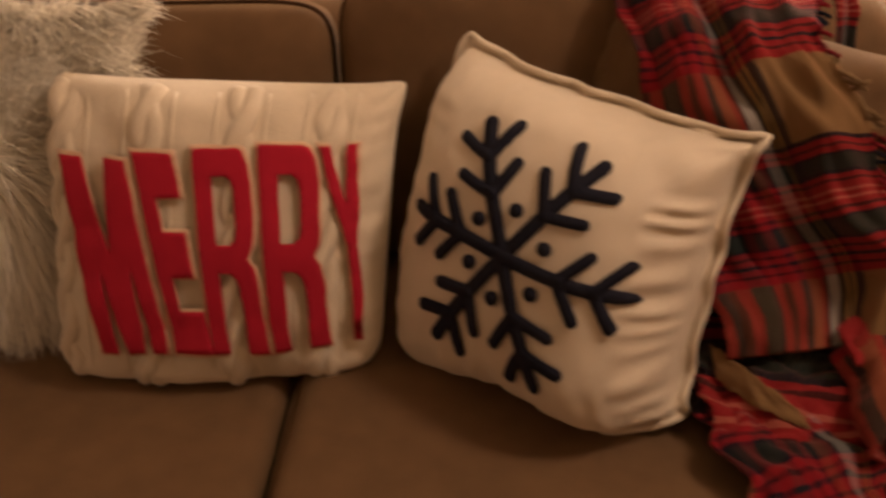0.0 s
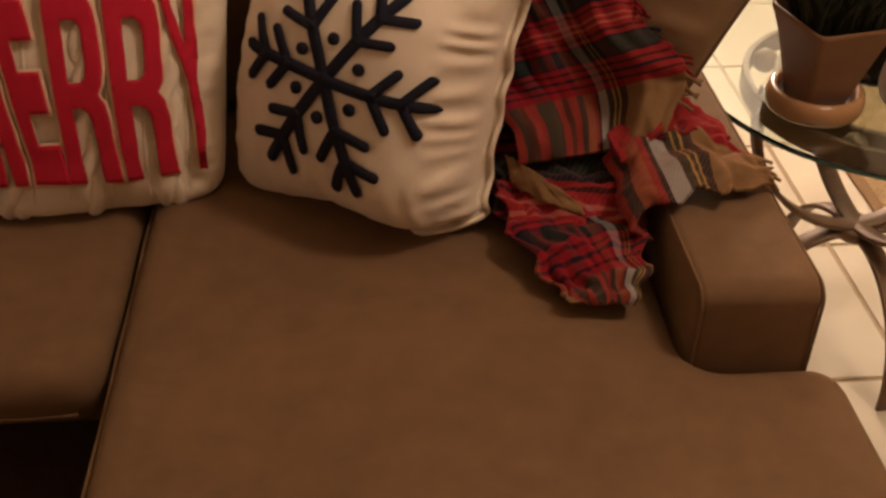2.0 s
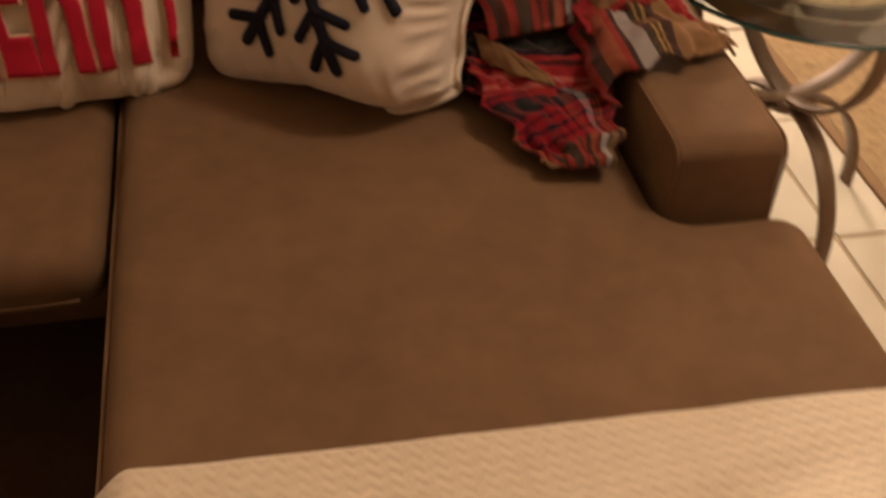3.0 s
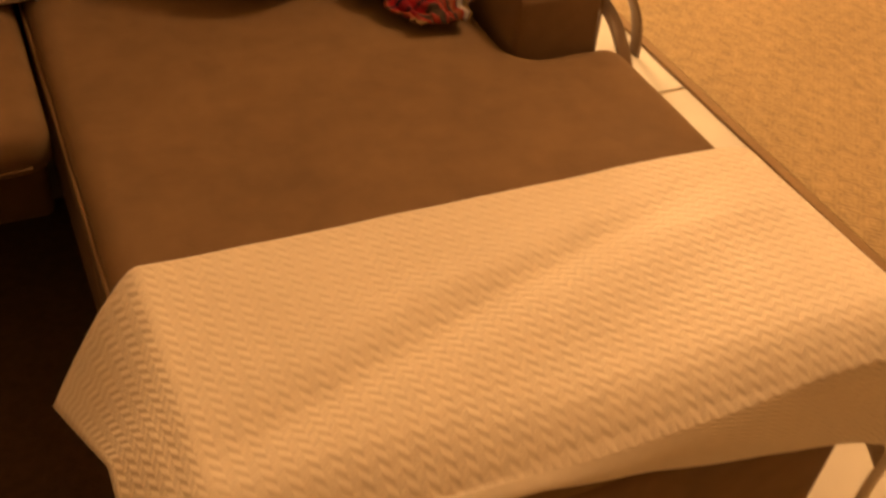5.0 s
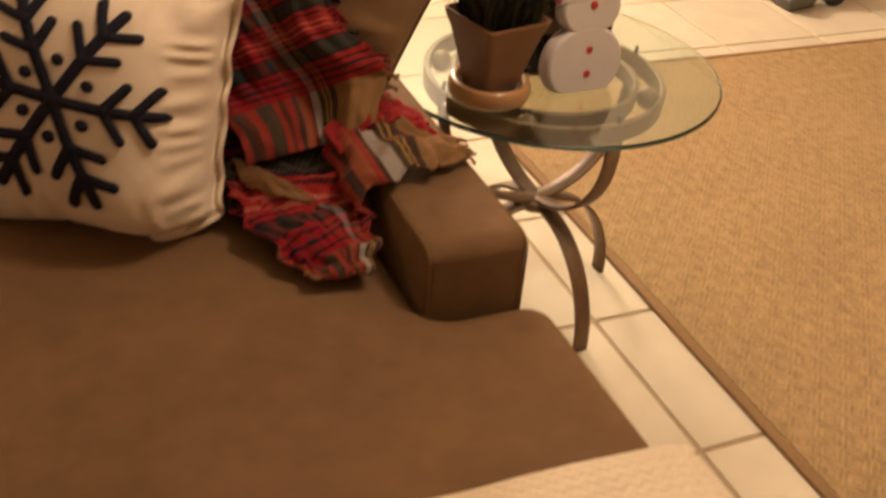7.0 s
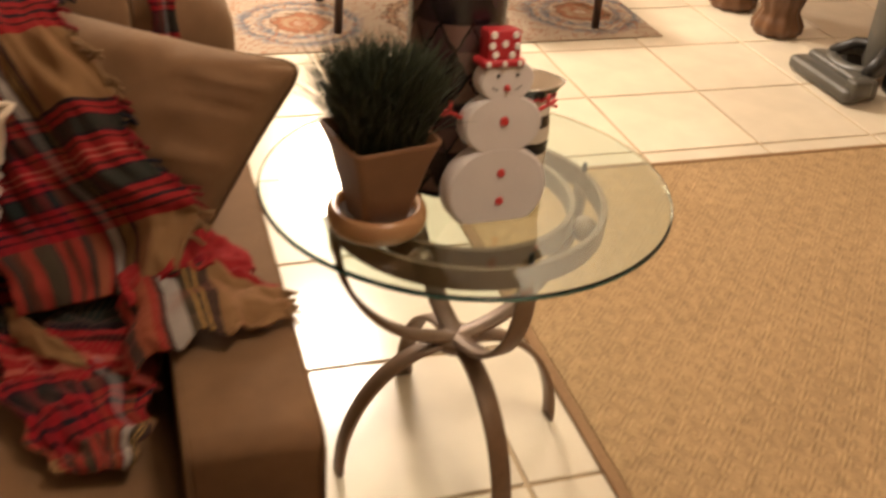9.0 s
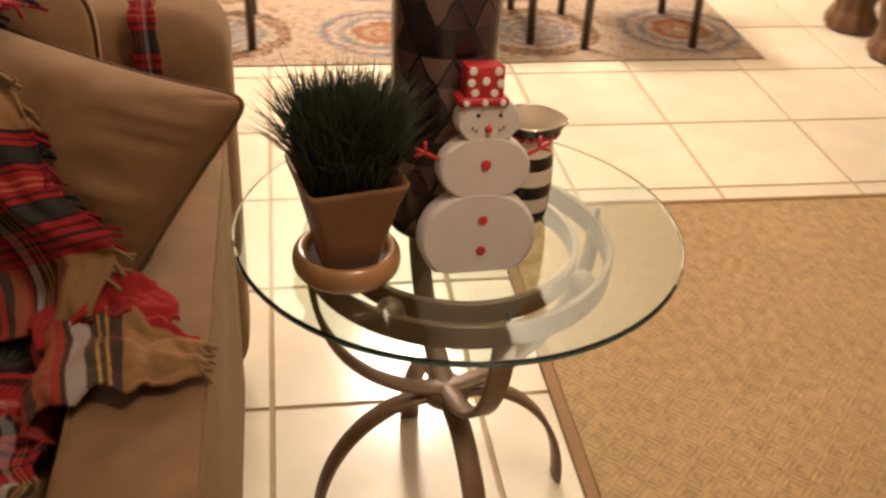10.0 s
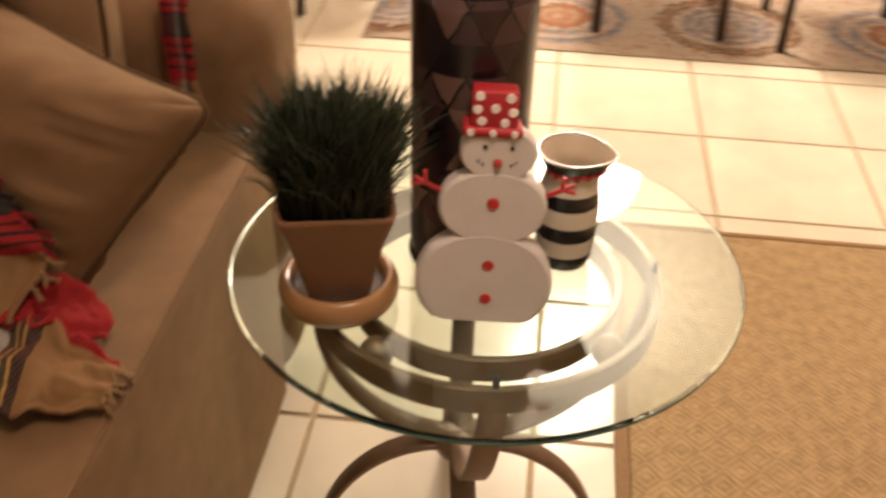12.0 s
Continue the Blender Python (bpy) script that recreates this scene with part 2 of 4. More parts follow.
ringv = math_node(nt, "ADD", math_node(nt, "MULTIPLY", rr, 2.4), math_node(nt, "MULTIPLY_ADD", sw.outputs["Fac"], 0.22, -0.11))


def rings(stops):
    ramp = nt.nodes.new("ShaderNodeValToRGB")
    ramp.color_ramp.interpolation = "CONSTANT"
    els = ramp.color_ramp.elements
    els[0].position, els[0].color = 0.0, (*stops[0][1], 1)
    els[1].position, els[1].color = stops[1][0], (*stops[1][1], 1)
    for pos, c in stops[2:]:
        els.new(pos).color = (*c, 1)
    nt.links.new(ringv, ramp.inputs[0])
    return ramp.outputs[0]


IVORY, SLATE, PALE, RUST, UMBER, TAN = (0.33, 0.26, 0.185), (0.13, 0.125, 0.13), (0.24, 0.21, 0.18), (0.23, 0.10, 0.05), (0.12, 0.075, 0.045), (0.27, 0.185, 0.11)
grey_eye = rings([(0.0, TAN), (0.06, SLATE), (0.11, PALE), (0.22, SLATE), (0.26, IVORY), (0.31, SLATE), (0.36, PALE), (0.40, IVORY), (0.47, UMBER), (0.52, TAN), (0.56, UMBER), (0.61, IVORY)])
rust_eye = rings([(0.0, IVORY), (0.05, RUST), (0.10, TAN), (0.17, RUST), (0.25, UMBER), (0.27, IVORY), (0.34, SLATE), (0.39, PALE), (0.44, IVORY), (0.50, SLATE), (0.56, PALE), (0.61, IVORY)])
odd = math_node(nt, "LESS_THAN", math_node(nt, "PINGPONG", sx, 0.60), 0.30)
both = mix_color(nt, odd, rust_eye, grey_eye)
scroll = nt.nodes.new("ShaderNodeTexNoise")
scroll.inputs["Scale"].default_value = 17
scroll.inputs["Detail"].default_value = 1
scroll.inputs["Distortion"].default_value = 3.0
vine = math_node(nt, "MULTIPLY", math_node(nt, "LESS_THAN", math_node(nt, "ABSOLUTE", math_node(nt, "SUBTRACT", scroll.outputs["Fac"], 0.5)), 0.028), 0.75)
nt.links.new(mix_color(nt, vine, both, RUST), p.inputs["Base Color"])

# dark cylinder with a leaf-shaped mosaic in amber and plum
M_MOSAIC = mat("dark_leaf_mosaic", (0.05, 0.03, 0.02), 0.25, 0.1, 20, coat=0.3)
nt, p = nodes_of(M_MOSAIC)
U, V = uv_sockets(nt)
wob = nt.nodes.new("ShaderNodeTexNoise")
wob.inputs["Scale"].default_value = 14
sway = math_node(nt, "MULTIPLY_ADD", wob.outputs["Fac"], 0.24, -0.12)
da = math_node(nt, "ADD", math_node(nt, "MULTIPLY_ADD", U, 10.0, sway), math_node(nt, "MULTIPLY", V, 11.0))
db = math_node(nt, "ADD", math_node(nt, "MULTIPLY_ADD", U, 10.0, sway), math_node(nt, "MULTIPLY", V, -11.0))
fa, fb = math_node(nt, "FRACT", da), math_node(nt, "FRACT", db)
upper = math_node(nt, "GREATER_THAN", fa, fb)
cell = nt.nodes.new("ShaderNodeCombineXYZ")
nt.links.new(math_node(nt, "FLOOR", da), cell.inputs[0])
nt.links.new(math_node(nt, "FLOOR", db), cell.inputs[1])
nt.links.new(upper, cell.inputs[2])
facet = nt.nodes.new("ShaderNodeTexWhiteNoise")
nt.links.new(cell.outputs[0], facet.inputs["Vector"])
near = math_node(nt, "MINIMUM", math_node(nt, "PINGPONG", da, 0.5), math_node(nt, "PINGPONG", db, 0.5))
lead = math_node(nt, "LESS_THAN", near, 0.045)
patch = nt.nodes.new("ShaderNodeSeparateColor")
nt.links.new(facet.outputs["Color"], patch.inputs[0])
ramp = nt.nodes.new("ShaderNodeValToRGB")
els = ramp.color_ramp.elements
els[0].position, els[0].color = 0.25, (0.010, 0.007, 0.010, 1)
els[1].position, els[1].color = 0.95, (0.21, 0.125, 0.095, 1)
e = els.new(0.55)
e.color = (0.050, 0.026, 0.030, 1)
nt.links.new(patch.outputs[0], ramp.inputs[0])
nt.links.new(mix_color(nt, lead, ramp.outputs[0], (0.012, 0.008, 0.008)), p.inputs["Base Color"])


# ---- builders ----
def part(name, bm, material, parent=None, label="", smooth=True):
    me = bpy.data.meshes.new(name)
    bmesh.ops.recalc_face_normals(bm, faces=bm.faces)
    bm.to_mesh(me)
    bm.free()
    for mt in material if isinstance(material, (list, tuple)) else [material]:
        me.materials.append(mt)
    if smooth:
        me.shade_smooth()
    ob = new(name, me)
    if parent is not None:
        ob.parent = parent
    if label:
        ob["label"] = label
    return ob


def thing(name, label, category, loc=(0, 0, 0), group="", kind=""):
    ob = new(name)
    ob.location = loc
    return tagged(ob, label, category, group, kind)


def box(bm, x0, x1, y0, y1, z0, z1, bevel=0.0, seg=3):
    r = bmesh.ops.create_cube(bm, size=1.0, matrix=Matrix.Translation(((x0 + x1) / 2, (y0 + y1) / 2, (z0 + z1) / 2)) @ Matrix.Diagonal((x1 - x0, y1 - y0, z1 - z0, 1)))
    vs = set(r["verts"])
    if bevel:
        es = [e for e in bm.edges if e.verts[0] in vs and e.verts[1] in vs]
        bmesh.ops.bevel(bm, geom=es, offset=bevel, segments=seg, profile=0.5, affect="EDGES")
    return bm


def tube(bm, pts, r, n=8, closed=False):
    """A round tube along pts."""
    pts = [Vector(q) for q in pts]
    rings = []
    m = len(pts)
    up = Vector((0, 0, 1))
    prev = None
    for i, q in enumerate(pts):
        a = pts[(i - 1) % m] if closed or i > 0 else q
        c = pts[(i + 1) % m] if closed or i < m - 1 else q
        t = (c - a).normalized()
        if prev is None:
            side = t.cross(up) if abs(t.z) < 0.95 else t.cross(Vector((1, 0, 0)))
        else:
            side = prev - t * prev.dot(t)
        side.normalize()
        prev = side
        nrm = side.cross(t)
        ring = []
        for k in range(n):
            an = 2 * math.pi * k / n
            ring.append(bm.verts.new(q + (side * math.cos(an) + nrm * math.sin(an)) * r))
        rings.append(ring)
    for i in range(m if closed else m - 1):
        a, c = rings[i], rings[(i + 1) % m]
        for k in range(n):
            bm.faces.new((a[k], a[(k + 1) % n], c[(k + 1) % n], c[k]))
    if not closed:
        bm.faces.new(rings[0])
        bm.faces.new(rings[-1])
    return bm


def ribbon_bar(bm, pts, side, w, t):
    """A flat bar along pts: w wide along the fixed vector side, t thick across it."""
    pts = [Vector(q) for q in pts]
    side = Vector(side).normalized()
    rings = []
    for i, q in enumerate(pts):
        tang = (pts[min(i + 1, len(pts) - 1)] - pts[max(i - 1, 0)]).normalized()
        nrm = tang.cross(side).normalized()
        c = 0.25
        prof = [(-w / 2, -t / 2 + c * t), (-w / 2 + c * t, -t / 2), (w / 2 - c * t, -t / 2), (w / 2, -t / 2 + c * t), (w / 2, t / 2 - c * t), (w / 2 - c * t, t / 2), (-w / 2 + c * t, t / 2), (-w / 2, t / 2 - c * t)]
        rings.append([bm.verts.new(q + side * a + nrm * b2) for a, b2 in prof])
    for a, c2 in zip(rings, rings[1:]):
        for k in range(8):
            bm.faces.new((a[k], a[(k + 1) % 8], c2[(k + 1) % 8], c2[k]))
    bm.faces.new(rings[0])
    bm.faces.new(rings[-1])
    return bm


def lathe(bm, prof, n=48, center=(0, 0, 0), caps=False):
    cx, cy, cz = center
    rings = []
    for r, z in prof:
        rings.append([bm.verts.new((cx + r * math.cos(2 * math.pi * k / n), cy + r * math.sin(2 * math.pi * k / n), cz + z)) for k in range(n)])
    for a, c in zip(rings, rings[1:]):
        for k in range(n):
            bm.faces.new((a[k], a[(k + 1) % n], c[(k + 1) % n], c[k]))
    if caps:
        bm.faces.new(rings[0])
        bm.faces.new(rings[-1])
    return rings


def sheet(name, surf, nu, nv, material, thick=0.006, parent=None, uvscale=(1, 1), label="", uvoff=(0, 0), skew=(0.0, 0.0), swap=False):
    """A cloth: surf(s, t) for s, t in 0..1 gives a place; it gets a thickness and a uv map in metres."""
    bm = bmesh.new()
    uv = bm.loops.layers.uv.new("cloth")
    grid = [[bm.verts.new(surf(i / nu, j / nv)) for j in range(nv + 1)] for i in range(nu + 1)]
    for i in range(nu):
        for j in range(nv):
            fc = bm.faces.new((grid[i][j], grid[i + 1][j], grid[i + 1][j + 1], grid[i][j + 1]))
            for lp, (a, c) in zip(fc.loops, ((i, j), (i + 1, j), (i + 1, j + 1), (i, j + 1))):
                if swap:
                    lp[uv].uv = (uvoff[0] + c / nv * uvscale[0], uvoff[1] + a / nu * uvscale[1])
                    continue
                lp[uv].uv = (uvoff[0] + a / nu * uvscale[0] + skew[0] * c / nv, uvoff[1] + c / nv * uvscale[1] - skew[1] * a / nu)
    me = bpy.data.meshes.new(name)
    bm.to_mesh(me)
    bm.free()
    me.materials.append(material)
    me.shade_smooth()
    ob = new(name, me)
    md = ob.modifiers.new("thickness", "SOLIDIFY")
    md.thickness, md.offset = thick, 0.0
    if parent is not None:
        ob.parent = parent
    if label:
        ob["label"] = label
    return ob


class Cushion:
    """A stuffed pillow between four corners (bottom left, bottom right, top right, top left), front along the normal."""

    def __init__(self, bl, br, tr, tl, front, back, pinch=0.07, power=0.42, wrinkle=0.004, seed=0, ear=0.0, pucker=0.0, hug=2, flange=1.0, belly=(0.0, 0.0), corner=0, crest=0.0):
        self.c = [Vector(q) for q in (bl, br, tr, tl)]
        power = power if isinstance(power, tuple) else (power,) * 4
        pinch = pinch if isinstance(pinch, tuple) else (pinch,) * 4
        self.front, self.back, self.pinch, self.power, self.wrinkle, self.seed, self.ear, self.pucker = front, back, pinch, power, wrinkle, seed, ear, pucker
        self.ear = ear if isinstance(ear, tuple) else (ear,) * 4
        self.corner, self.crest = corner, crest
        self.hug, self.flange, self.belly = hug, flange, Vector((belly[0], belly[1], 0))
        self.n = (self.c[1] - self.c[0] + self.c[2] - self.c[3]).cross(self.c[3] - self.c[0] + self.c[2] - self.c[1]).normalized()

    def flat(self, u, v):
        if self.corner and u and v:
            big = max(abs(u), abs(v))
            shrink = ((abs(u) / big) ** self.corner + (abs(v) / big) ** self.corner) ** (-1 / self.corner)
            shrink = 1 - (1 - shrink) * big ** 6
            u, v = u * shrink, v * shrink
        k = 1 - self.ear[(1 if u > 0 else 0) if v < 0 else (2 if u > 0 else 3)] * abs(u * v) ** 5
        left, right, low, high = self.pinch
        a = k * u * (1 - (left + (right - left) * (u + 1) / 2) * (1 - abs(v) ** self.hug))
        c = k * v * (1 - (low + (high - low) * (v + 1) / 2) * (1 - abs(u) ** self.hug))
        bl, br, tr, tl = self.c
        s, t = (a + 1) / 2, (c + 1) / 2
        return bl * (1 - s) * (1 - t) + br * s * (1 - t) + tr * s * t + tl * (1 - s) * t

    def at(self, u, v, side=1, lift=0.0):
        left, right, low, high = self.power
        fu, fv = min(1.0, max(-1.0, u / self.flange)), min(1.0, max(-1.0, v / self.flange))
        e = max(0.0, 1 - fu * fu) ** (left + (right - left) * (u + 1) / 2) * max(0.0, 1 - fv * fv) ** (low + (high - low) * (v + 1) / 2)
        q = self.flat(u, v) + self.belly * math.exp(-((u - 0.45) / 0.42) ** 2) * ((1 - v) / 2) ** 2
        edge = 1 - e
        w = noise.noise((q + Vector((self.seed, 0, 0))) * 9) * self.wrinkle * (0.6 + 2.0 * edge * e * 4)
        w += noise.noise((q + Vector((0, self.seed, 0))) * 26) * self.wrinkle * 1.6 * e * edge * 2
        if self.pucker and e > 0.02:
            ru, rv = max(0.0, abs(u) - 0.64) / 0.36, max(0.0, abs(v) - 0.60) / 0.40
            w += self.pucker * (2.2 if u > 0 else 0.3) * math.sin(38 * v + 6 * noise.noise(Vector((v * 3, self.seed, u)))) * ru * e * (0.6 + 0.6 * noise.noise(Vector((v * 4, self.seed, 2))))
            w += self.pucker * math.sin(24 * u + 6 * noise.noise(Vector((u * 3, self.seed, v)))) * rv * e * (0.4 + 0.6 * noise.noise(Vector((u * 4, self.seed, 5))))
        if self.flange < 1:
            w += 0.010 * noise.noise(Vector((u * 5, v * 5, self.seed))) * edge + 0.008 * math.sin(15 * (u - v) + 3 * noise.noise(Vector((u * 2, v * 2, 1))) + self.seed) * edge ** 4
        hgt = (self.front * (1 + self.crest * v) if side > 0 else self.back) * e
        return q + self.n * (side * hgt + (w if e > 0.02 or self.flange < 1 else 0) + lift)

    def clear(self, q, gap):
        """Moves a place off the front of the cushion, so that cloth lies on it."""
        bl, br, tr, tl = self.c
        mid = (bl + br + tr + tl) / 4
        eu, ev = (br - bl + tr - tl) / 4, (tl - bl + tr - br) / 4
        d = q - mid
        uu, vv, uv = eu.dot(eu), ev.dot(ev), eu.dot(ev)
        det = uu * vv - uv * uv
        u, v = (d.dot(eu) * vv - d.dot(ev) * uv) / det, (d.dot(ev) * uu - d.dot(eu) * uv) / det
        if abs(u) > 1.06 or abs(v) > 1.06:
            return q
        u, v = max(-1.0, min(1.0, u)), max(-1.0, min(1.0, v))
        short = (self.at(u, v) - q).dot(self.n) + gap
        return q + self.n * short if 0 < short < 0.16 else q

    def mesh(self, n=44):
        bm = bmesh.new()
        rows = {}
        for side in (1, -1):
            for i in range(n + 1):
                for j in range(n + 1):
                    u, v = -math.cos(math.pi * i / n), -math.cos(math.pi * j / n)
                    rim = i in (0, n) or j in (0, n)
                    if side < 0 and rim:
                        rows[(side, i, j)] = rows[(1, i, j)]
                    else:
                        rows[(side, i, j)] = bm.verts.new(self.at(u, v, side))
            for i in range(n):
                for j in range(n):
                    q = [rows[(side, i, j)], rows[(side, i + 1, j)], rows[(side, i + 1, j + 1)], rows[(side, i, j + 1)]]
                    bm.faces.new(q if side > 0 else q[::-1])
        return bm

    def rim(self, k=24):
        pts = []
        for a, c in (((-1, -1), (1, -1)), ((1, -1), (1, 1)), ((1, 1), (-1, 1)), ((-1, 1), (-1, -1))):
            for i in range(k):
                s = i / k
                pts.append(self.at(a[0] + (c[0] - a[0]) * s, a[1] + (c[1] - a[1]) * s))
        return pts


def on_cushion(bm2d, cush, lift, depth):
    """Lays a flat bmesh in (u, v) on a cushion's front, along its true normal, and gives it a thickness."""
    ext = bmesh.ops.extrude_face_region(bm2d, geom=bm2d.faces[:])
    top = {v for v in ext["geom"] if isinstance(v, bmesh.types.BMVert)}
    for v in bm2d.verts:
        u, w = max(-0.97, min(0.97, v.co.x)), max(-0.97, min(0.97, v.co.y))
        n = (cush.at(u + 0.015, w) - cush.at(u - 0.015, w)).cross(cush.at(u, w + 0.015) - cush.at(u, w - 0.015)).normalized()
        v.co = cush.at(u, w) + n * (lift + (depth if v in top else 0.0))
    return bm2d


R_OUTLINE = [(0, 0), (0.31, 0), (0.31, 0.41), (0.50, 0.41), (0.60, 0.385), (0.65, 0.33), (0.67, 0.0), (1.0, 0.0), (0.985, 0.35), (0.94, 0.43), (0.84, 0.475), (0.94, 0.53), (0.99, 0.60), (1.0, 0.68), (1.0, 0.84), (0.96, 0.93), (0.87, 0.985), (0.74, 1.0), (0, 1)]
R_HOLE = [(0.31, 0.54), (0.31, 0.87), (0.54, 0.87), (0.64, 0.845), (0.68, 0.79), (0.68, 0.63), (0.64, 0.565), (0.54, 0.54)]


def letter_mesh(ch, u0, u1, v0, v1, shear, bold=0.035):
    if ch == "M":
        return broad_m(u0, u1, v0, v1, shear)
    if ch == "R":
        cu = bpy.data.curves.new("letter", "CURVE")
        cu.dimensions, cu.fill_mode = "2D", "BOTH"
        for outline in (R_OUTLINE, R_HOLE):
            sp = cu.splines.new("POLY")
            sp.points.add(len(outline) - 1)
            for pt, (x, y) in zip(sp.points, outline):
                pt.co = (x, y, 0, 1)
            sp.use_cyclic_u = True
    else:
        cu = bpy.data.curves.new("letter", "FONT")
        cu.body, cu.offset = ch, bold
    ob = bpy.data.objects.new("letter", cu)
    scene.collection.objects.link(ob)
    me = bpy.data.meshes.new_from_object(ob.evaluated_get(bpy.context.evaluated_depsgraph_get()))
    bpy.data.objects.remove(ob)
    bm = bmesh.new()
    bm.from_mesh(me)
    bpy.data.meshes.remove(me)
    xs, ys = [v.co.x for v in bm.verts], [v.co.y for v in bm.verts]
    a, c, d, e = min(xs), max(xs), min(ys), max(ys)
    for v in bm.verts:
        s, t = (v.co.x - a) / (c - a), (v.co.y - d) / (e - d)
        v.co = Vector((u0 + (u1 - u0) * s + shear * (1 - t), v0 + (v1 - v0) * t, 0))
    bmesh.ops.triangulate(bm, faces=bm.faces[:])
    for _ in range(6):
        long = [ed for ed in bm.edges if ed.calc_length() > 0.045]
        if not long:
            break
        bmesh.ops.subdivide_edges(bm, edges=long, cuts=1)
        bmesh.ops.triangulate(bm, faces=bm.faces[:])
    return bm


def broad_m(u0, u1, v0, v1, shear):
    """A heavy condensed M whose middle reaches the base line."""
    bm = bmesh.new()
    out = [(0, 0), (0.23, 0), (0.26, 0.50), (0.37, 0), (0.62, 0), (0.745, 0.50), (0.77, 0), (1, 0), (1, 1), (0.70, 1), (0.505, 0.50), (0.31, 1), (0, 1)]
    bm.faces.new([bm.verts.new((u0 + (u1 - u0) * a + shear * (1 - c), v0 + (v1 - v0) * c, 0)) for a, c in out])
    bm.normal_update()
    bmesh.ops.triangulate(bm, faces=bm.faces[:])
    for _ in range(7):
        long = [ed for ed in bm.edges if ed.calc_length() > 0.045]
        if not long:
            break
        bmesh.ops.subdivide_edges(bm, edges=long, cuts=1)
        bmesh.ops.triangulate(bm, faces=bm.faces[:])
    return bm


def stroke(bm, a, c, w):
    """A rounded bar from a to c in the (u, v) plane."""
    a, c = Vector((*a, 0)), Vector((*c, 0))
    d = (c - a).normalized()
    s = Vector((-d.y, d.x, 0))
    k = max(4, int((c - a).length / 0.06))
    left, right = [], []
    for i in range(-2, k + 3):
        if i < 0:
            q, r = a + d * (-w * (0.9, 0.5)[i + 2]), w * (0.35, 0.85)[i + 2]
        elif i > k:
            q, r = c + d * (w * (0.5, 0.9)[i - k - 1]), w * (0.85, 0.35)[i - k - 1]
        else:
            q, r = a + (c - a) * (i / k), w
        left.append(bm.verts.new(q + s * r))
        right.append(bm.verts.new(q - s * r))
    for i in range(len(left) - 1):
        bm.faces.new((right[i], right[i + 1], left[i + 1], left[i]))


# ---- the room ----
T = 0.4347
bm = bmesh.new()
box(bm, -3.04, 3.91, -3.475, 5.214, -0.16, -0.004)
floor = tagged(part("floor", bm, M_GROUT, smooth=False), "sandy grout bed of the cream tiled floor", "floor", kind="structure")
for nm, dims in (("wall_north", (-3.14, 4.01, 5.214, 5.314)), ("wall_south", (-3.14, 4.01, -3.575, -3.475)), ("wall_west", (-3.14, -3.04, -3.475, 5.214)), ("wall_east", (3.91, 4.01, -3.475, 5.214))):
    bm = bmesh.new()
    box(bm, *dims, -0.16, 2.7)
    tagged(part(nm, bm, M_WALL, smooth=False), "plain warm plaster wall", "wall", kind="structure")
bm = bmesh.new()
box(bm, -3.14, 4.01, -3.575, 5.314, 2.7, 2.8)
tagged(part("ceiling", bm, M_CEIL, smooth=False), "plain white ceiling", "ceiling", kind="structure")

# ---- sofa with chaise ----
sofa = thing("sofa", "brown microfibre sectional sofa with a deep chaise and loose cushions", "sofa", (-1.0, -0.5, 0))


def sofa_part(name, bm, material=M_SOFA, label="", smooth=True, under=None):
    ob = part(name, bm, material, under or sofa, label, smooth)
    ob.matrix_parent_inverse = Matrix.Identity(4) if under else Matrix.Translation((1.0, 0.5, 0))
    return ob


bm = bmesh.new()
box(bm, -2.2, -0.985, -0.50, -0.01, 0.04, 0.43, 0.02)
sofa_part("base", bm)
bm = bmesh.new()
box(bm, -0.965, -0.235, -0.90, 0.02, 0.04, 0.36, 0.02)
box(bm, -0.965, -0.004, -1.632, -0.892, 0.04, 0.36, 0.03)
sofa_part("chaise_base", bm)
bm = bmesh.new()
box(bm, -2.2, -0.040, 0.0, 0.26, 0.04, 0.842, 0.085, 6)
sofa_part("back_frame", bm)


def arm_mesh():
    """The arm: a padded block, its front top corner well rounded."""
    bm = bmesh.new()
    x0, x1, y0, y1, z1 = -0.218, -0.052, -0.888, 0.02, 0.622
    prof = [(y1, 0.04), (y1, z1)]
    r = 0.034
    for k in range(9):
        an = math.pi / 2 * k / 8
        prof.append((y0 + 0.008 + r - r * math.sin(an), z1 - r * 0.8 + r * 0.8 * math.cos(an)))
    prof += [(y0, 0.40), (y0, 0.04)]
    a = [bm.verts.new((x0, y, z)) for y, z in prof]
    c = [bm.verts.new((x1, y, z)) for y, z in prof]
    bm.faces.new(a)
    bm.faces.new(c)
    n = len(prof)
    for i in range(n):
        bm.faces.new((a[i], a[(i + 1) % n], c[(i + 1) % n], c[i]))
    es = [e for e in bm.edges if abs(e.verts[0].co.x - e.verts[1].co.x) < 1e-6]
    bmesh.ops.recalc_face_normals(bm, faces=bm.faces)
    bmesh.ops.bevel(bm, geom=es, offset=0.013, segments=4, profile=0.5, affect="EDGES")
    return bm


arm = sofa_part("arm", arm_mesh(), label="square padded arm with a rounded front")
bm = bmesh.new()
seam = [(-0.0555, 0.08 - 0.933 * i / 20, 0.6185) for i in range(21)] + [(-0.0555, -0.853 - 0.028 * math.sin(a), 0.6185 - 0.028 * (1 - math.cos(a))) for a in [math.pi / 2 * k / 6 for k in range(1, 7)]] + [(-0.0555, -0.885, 0.45), (-0.0555, -0.887, 0.06)]
tube(bm, seam, 0.0024, 6)
sofa_part("piping", bm, M_SOFA, under=arm)
bm = bmesh.new()
tube(bm, [(-0.2145, y, z) for _, y, z in seam], 0.0026, 6)
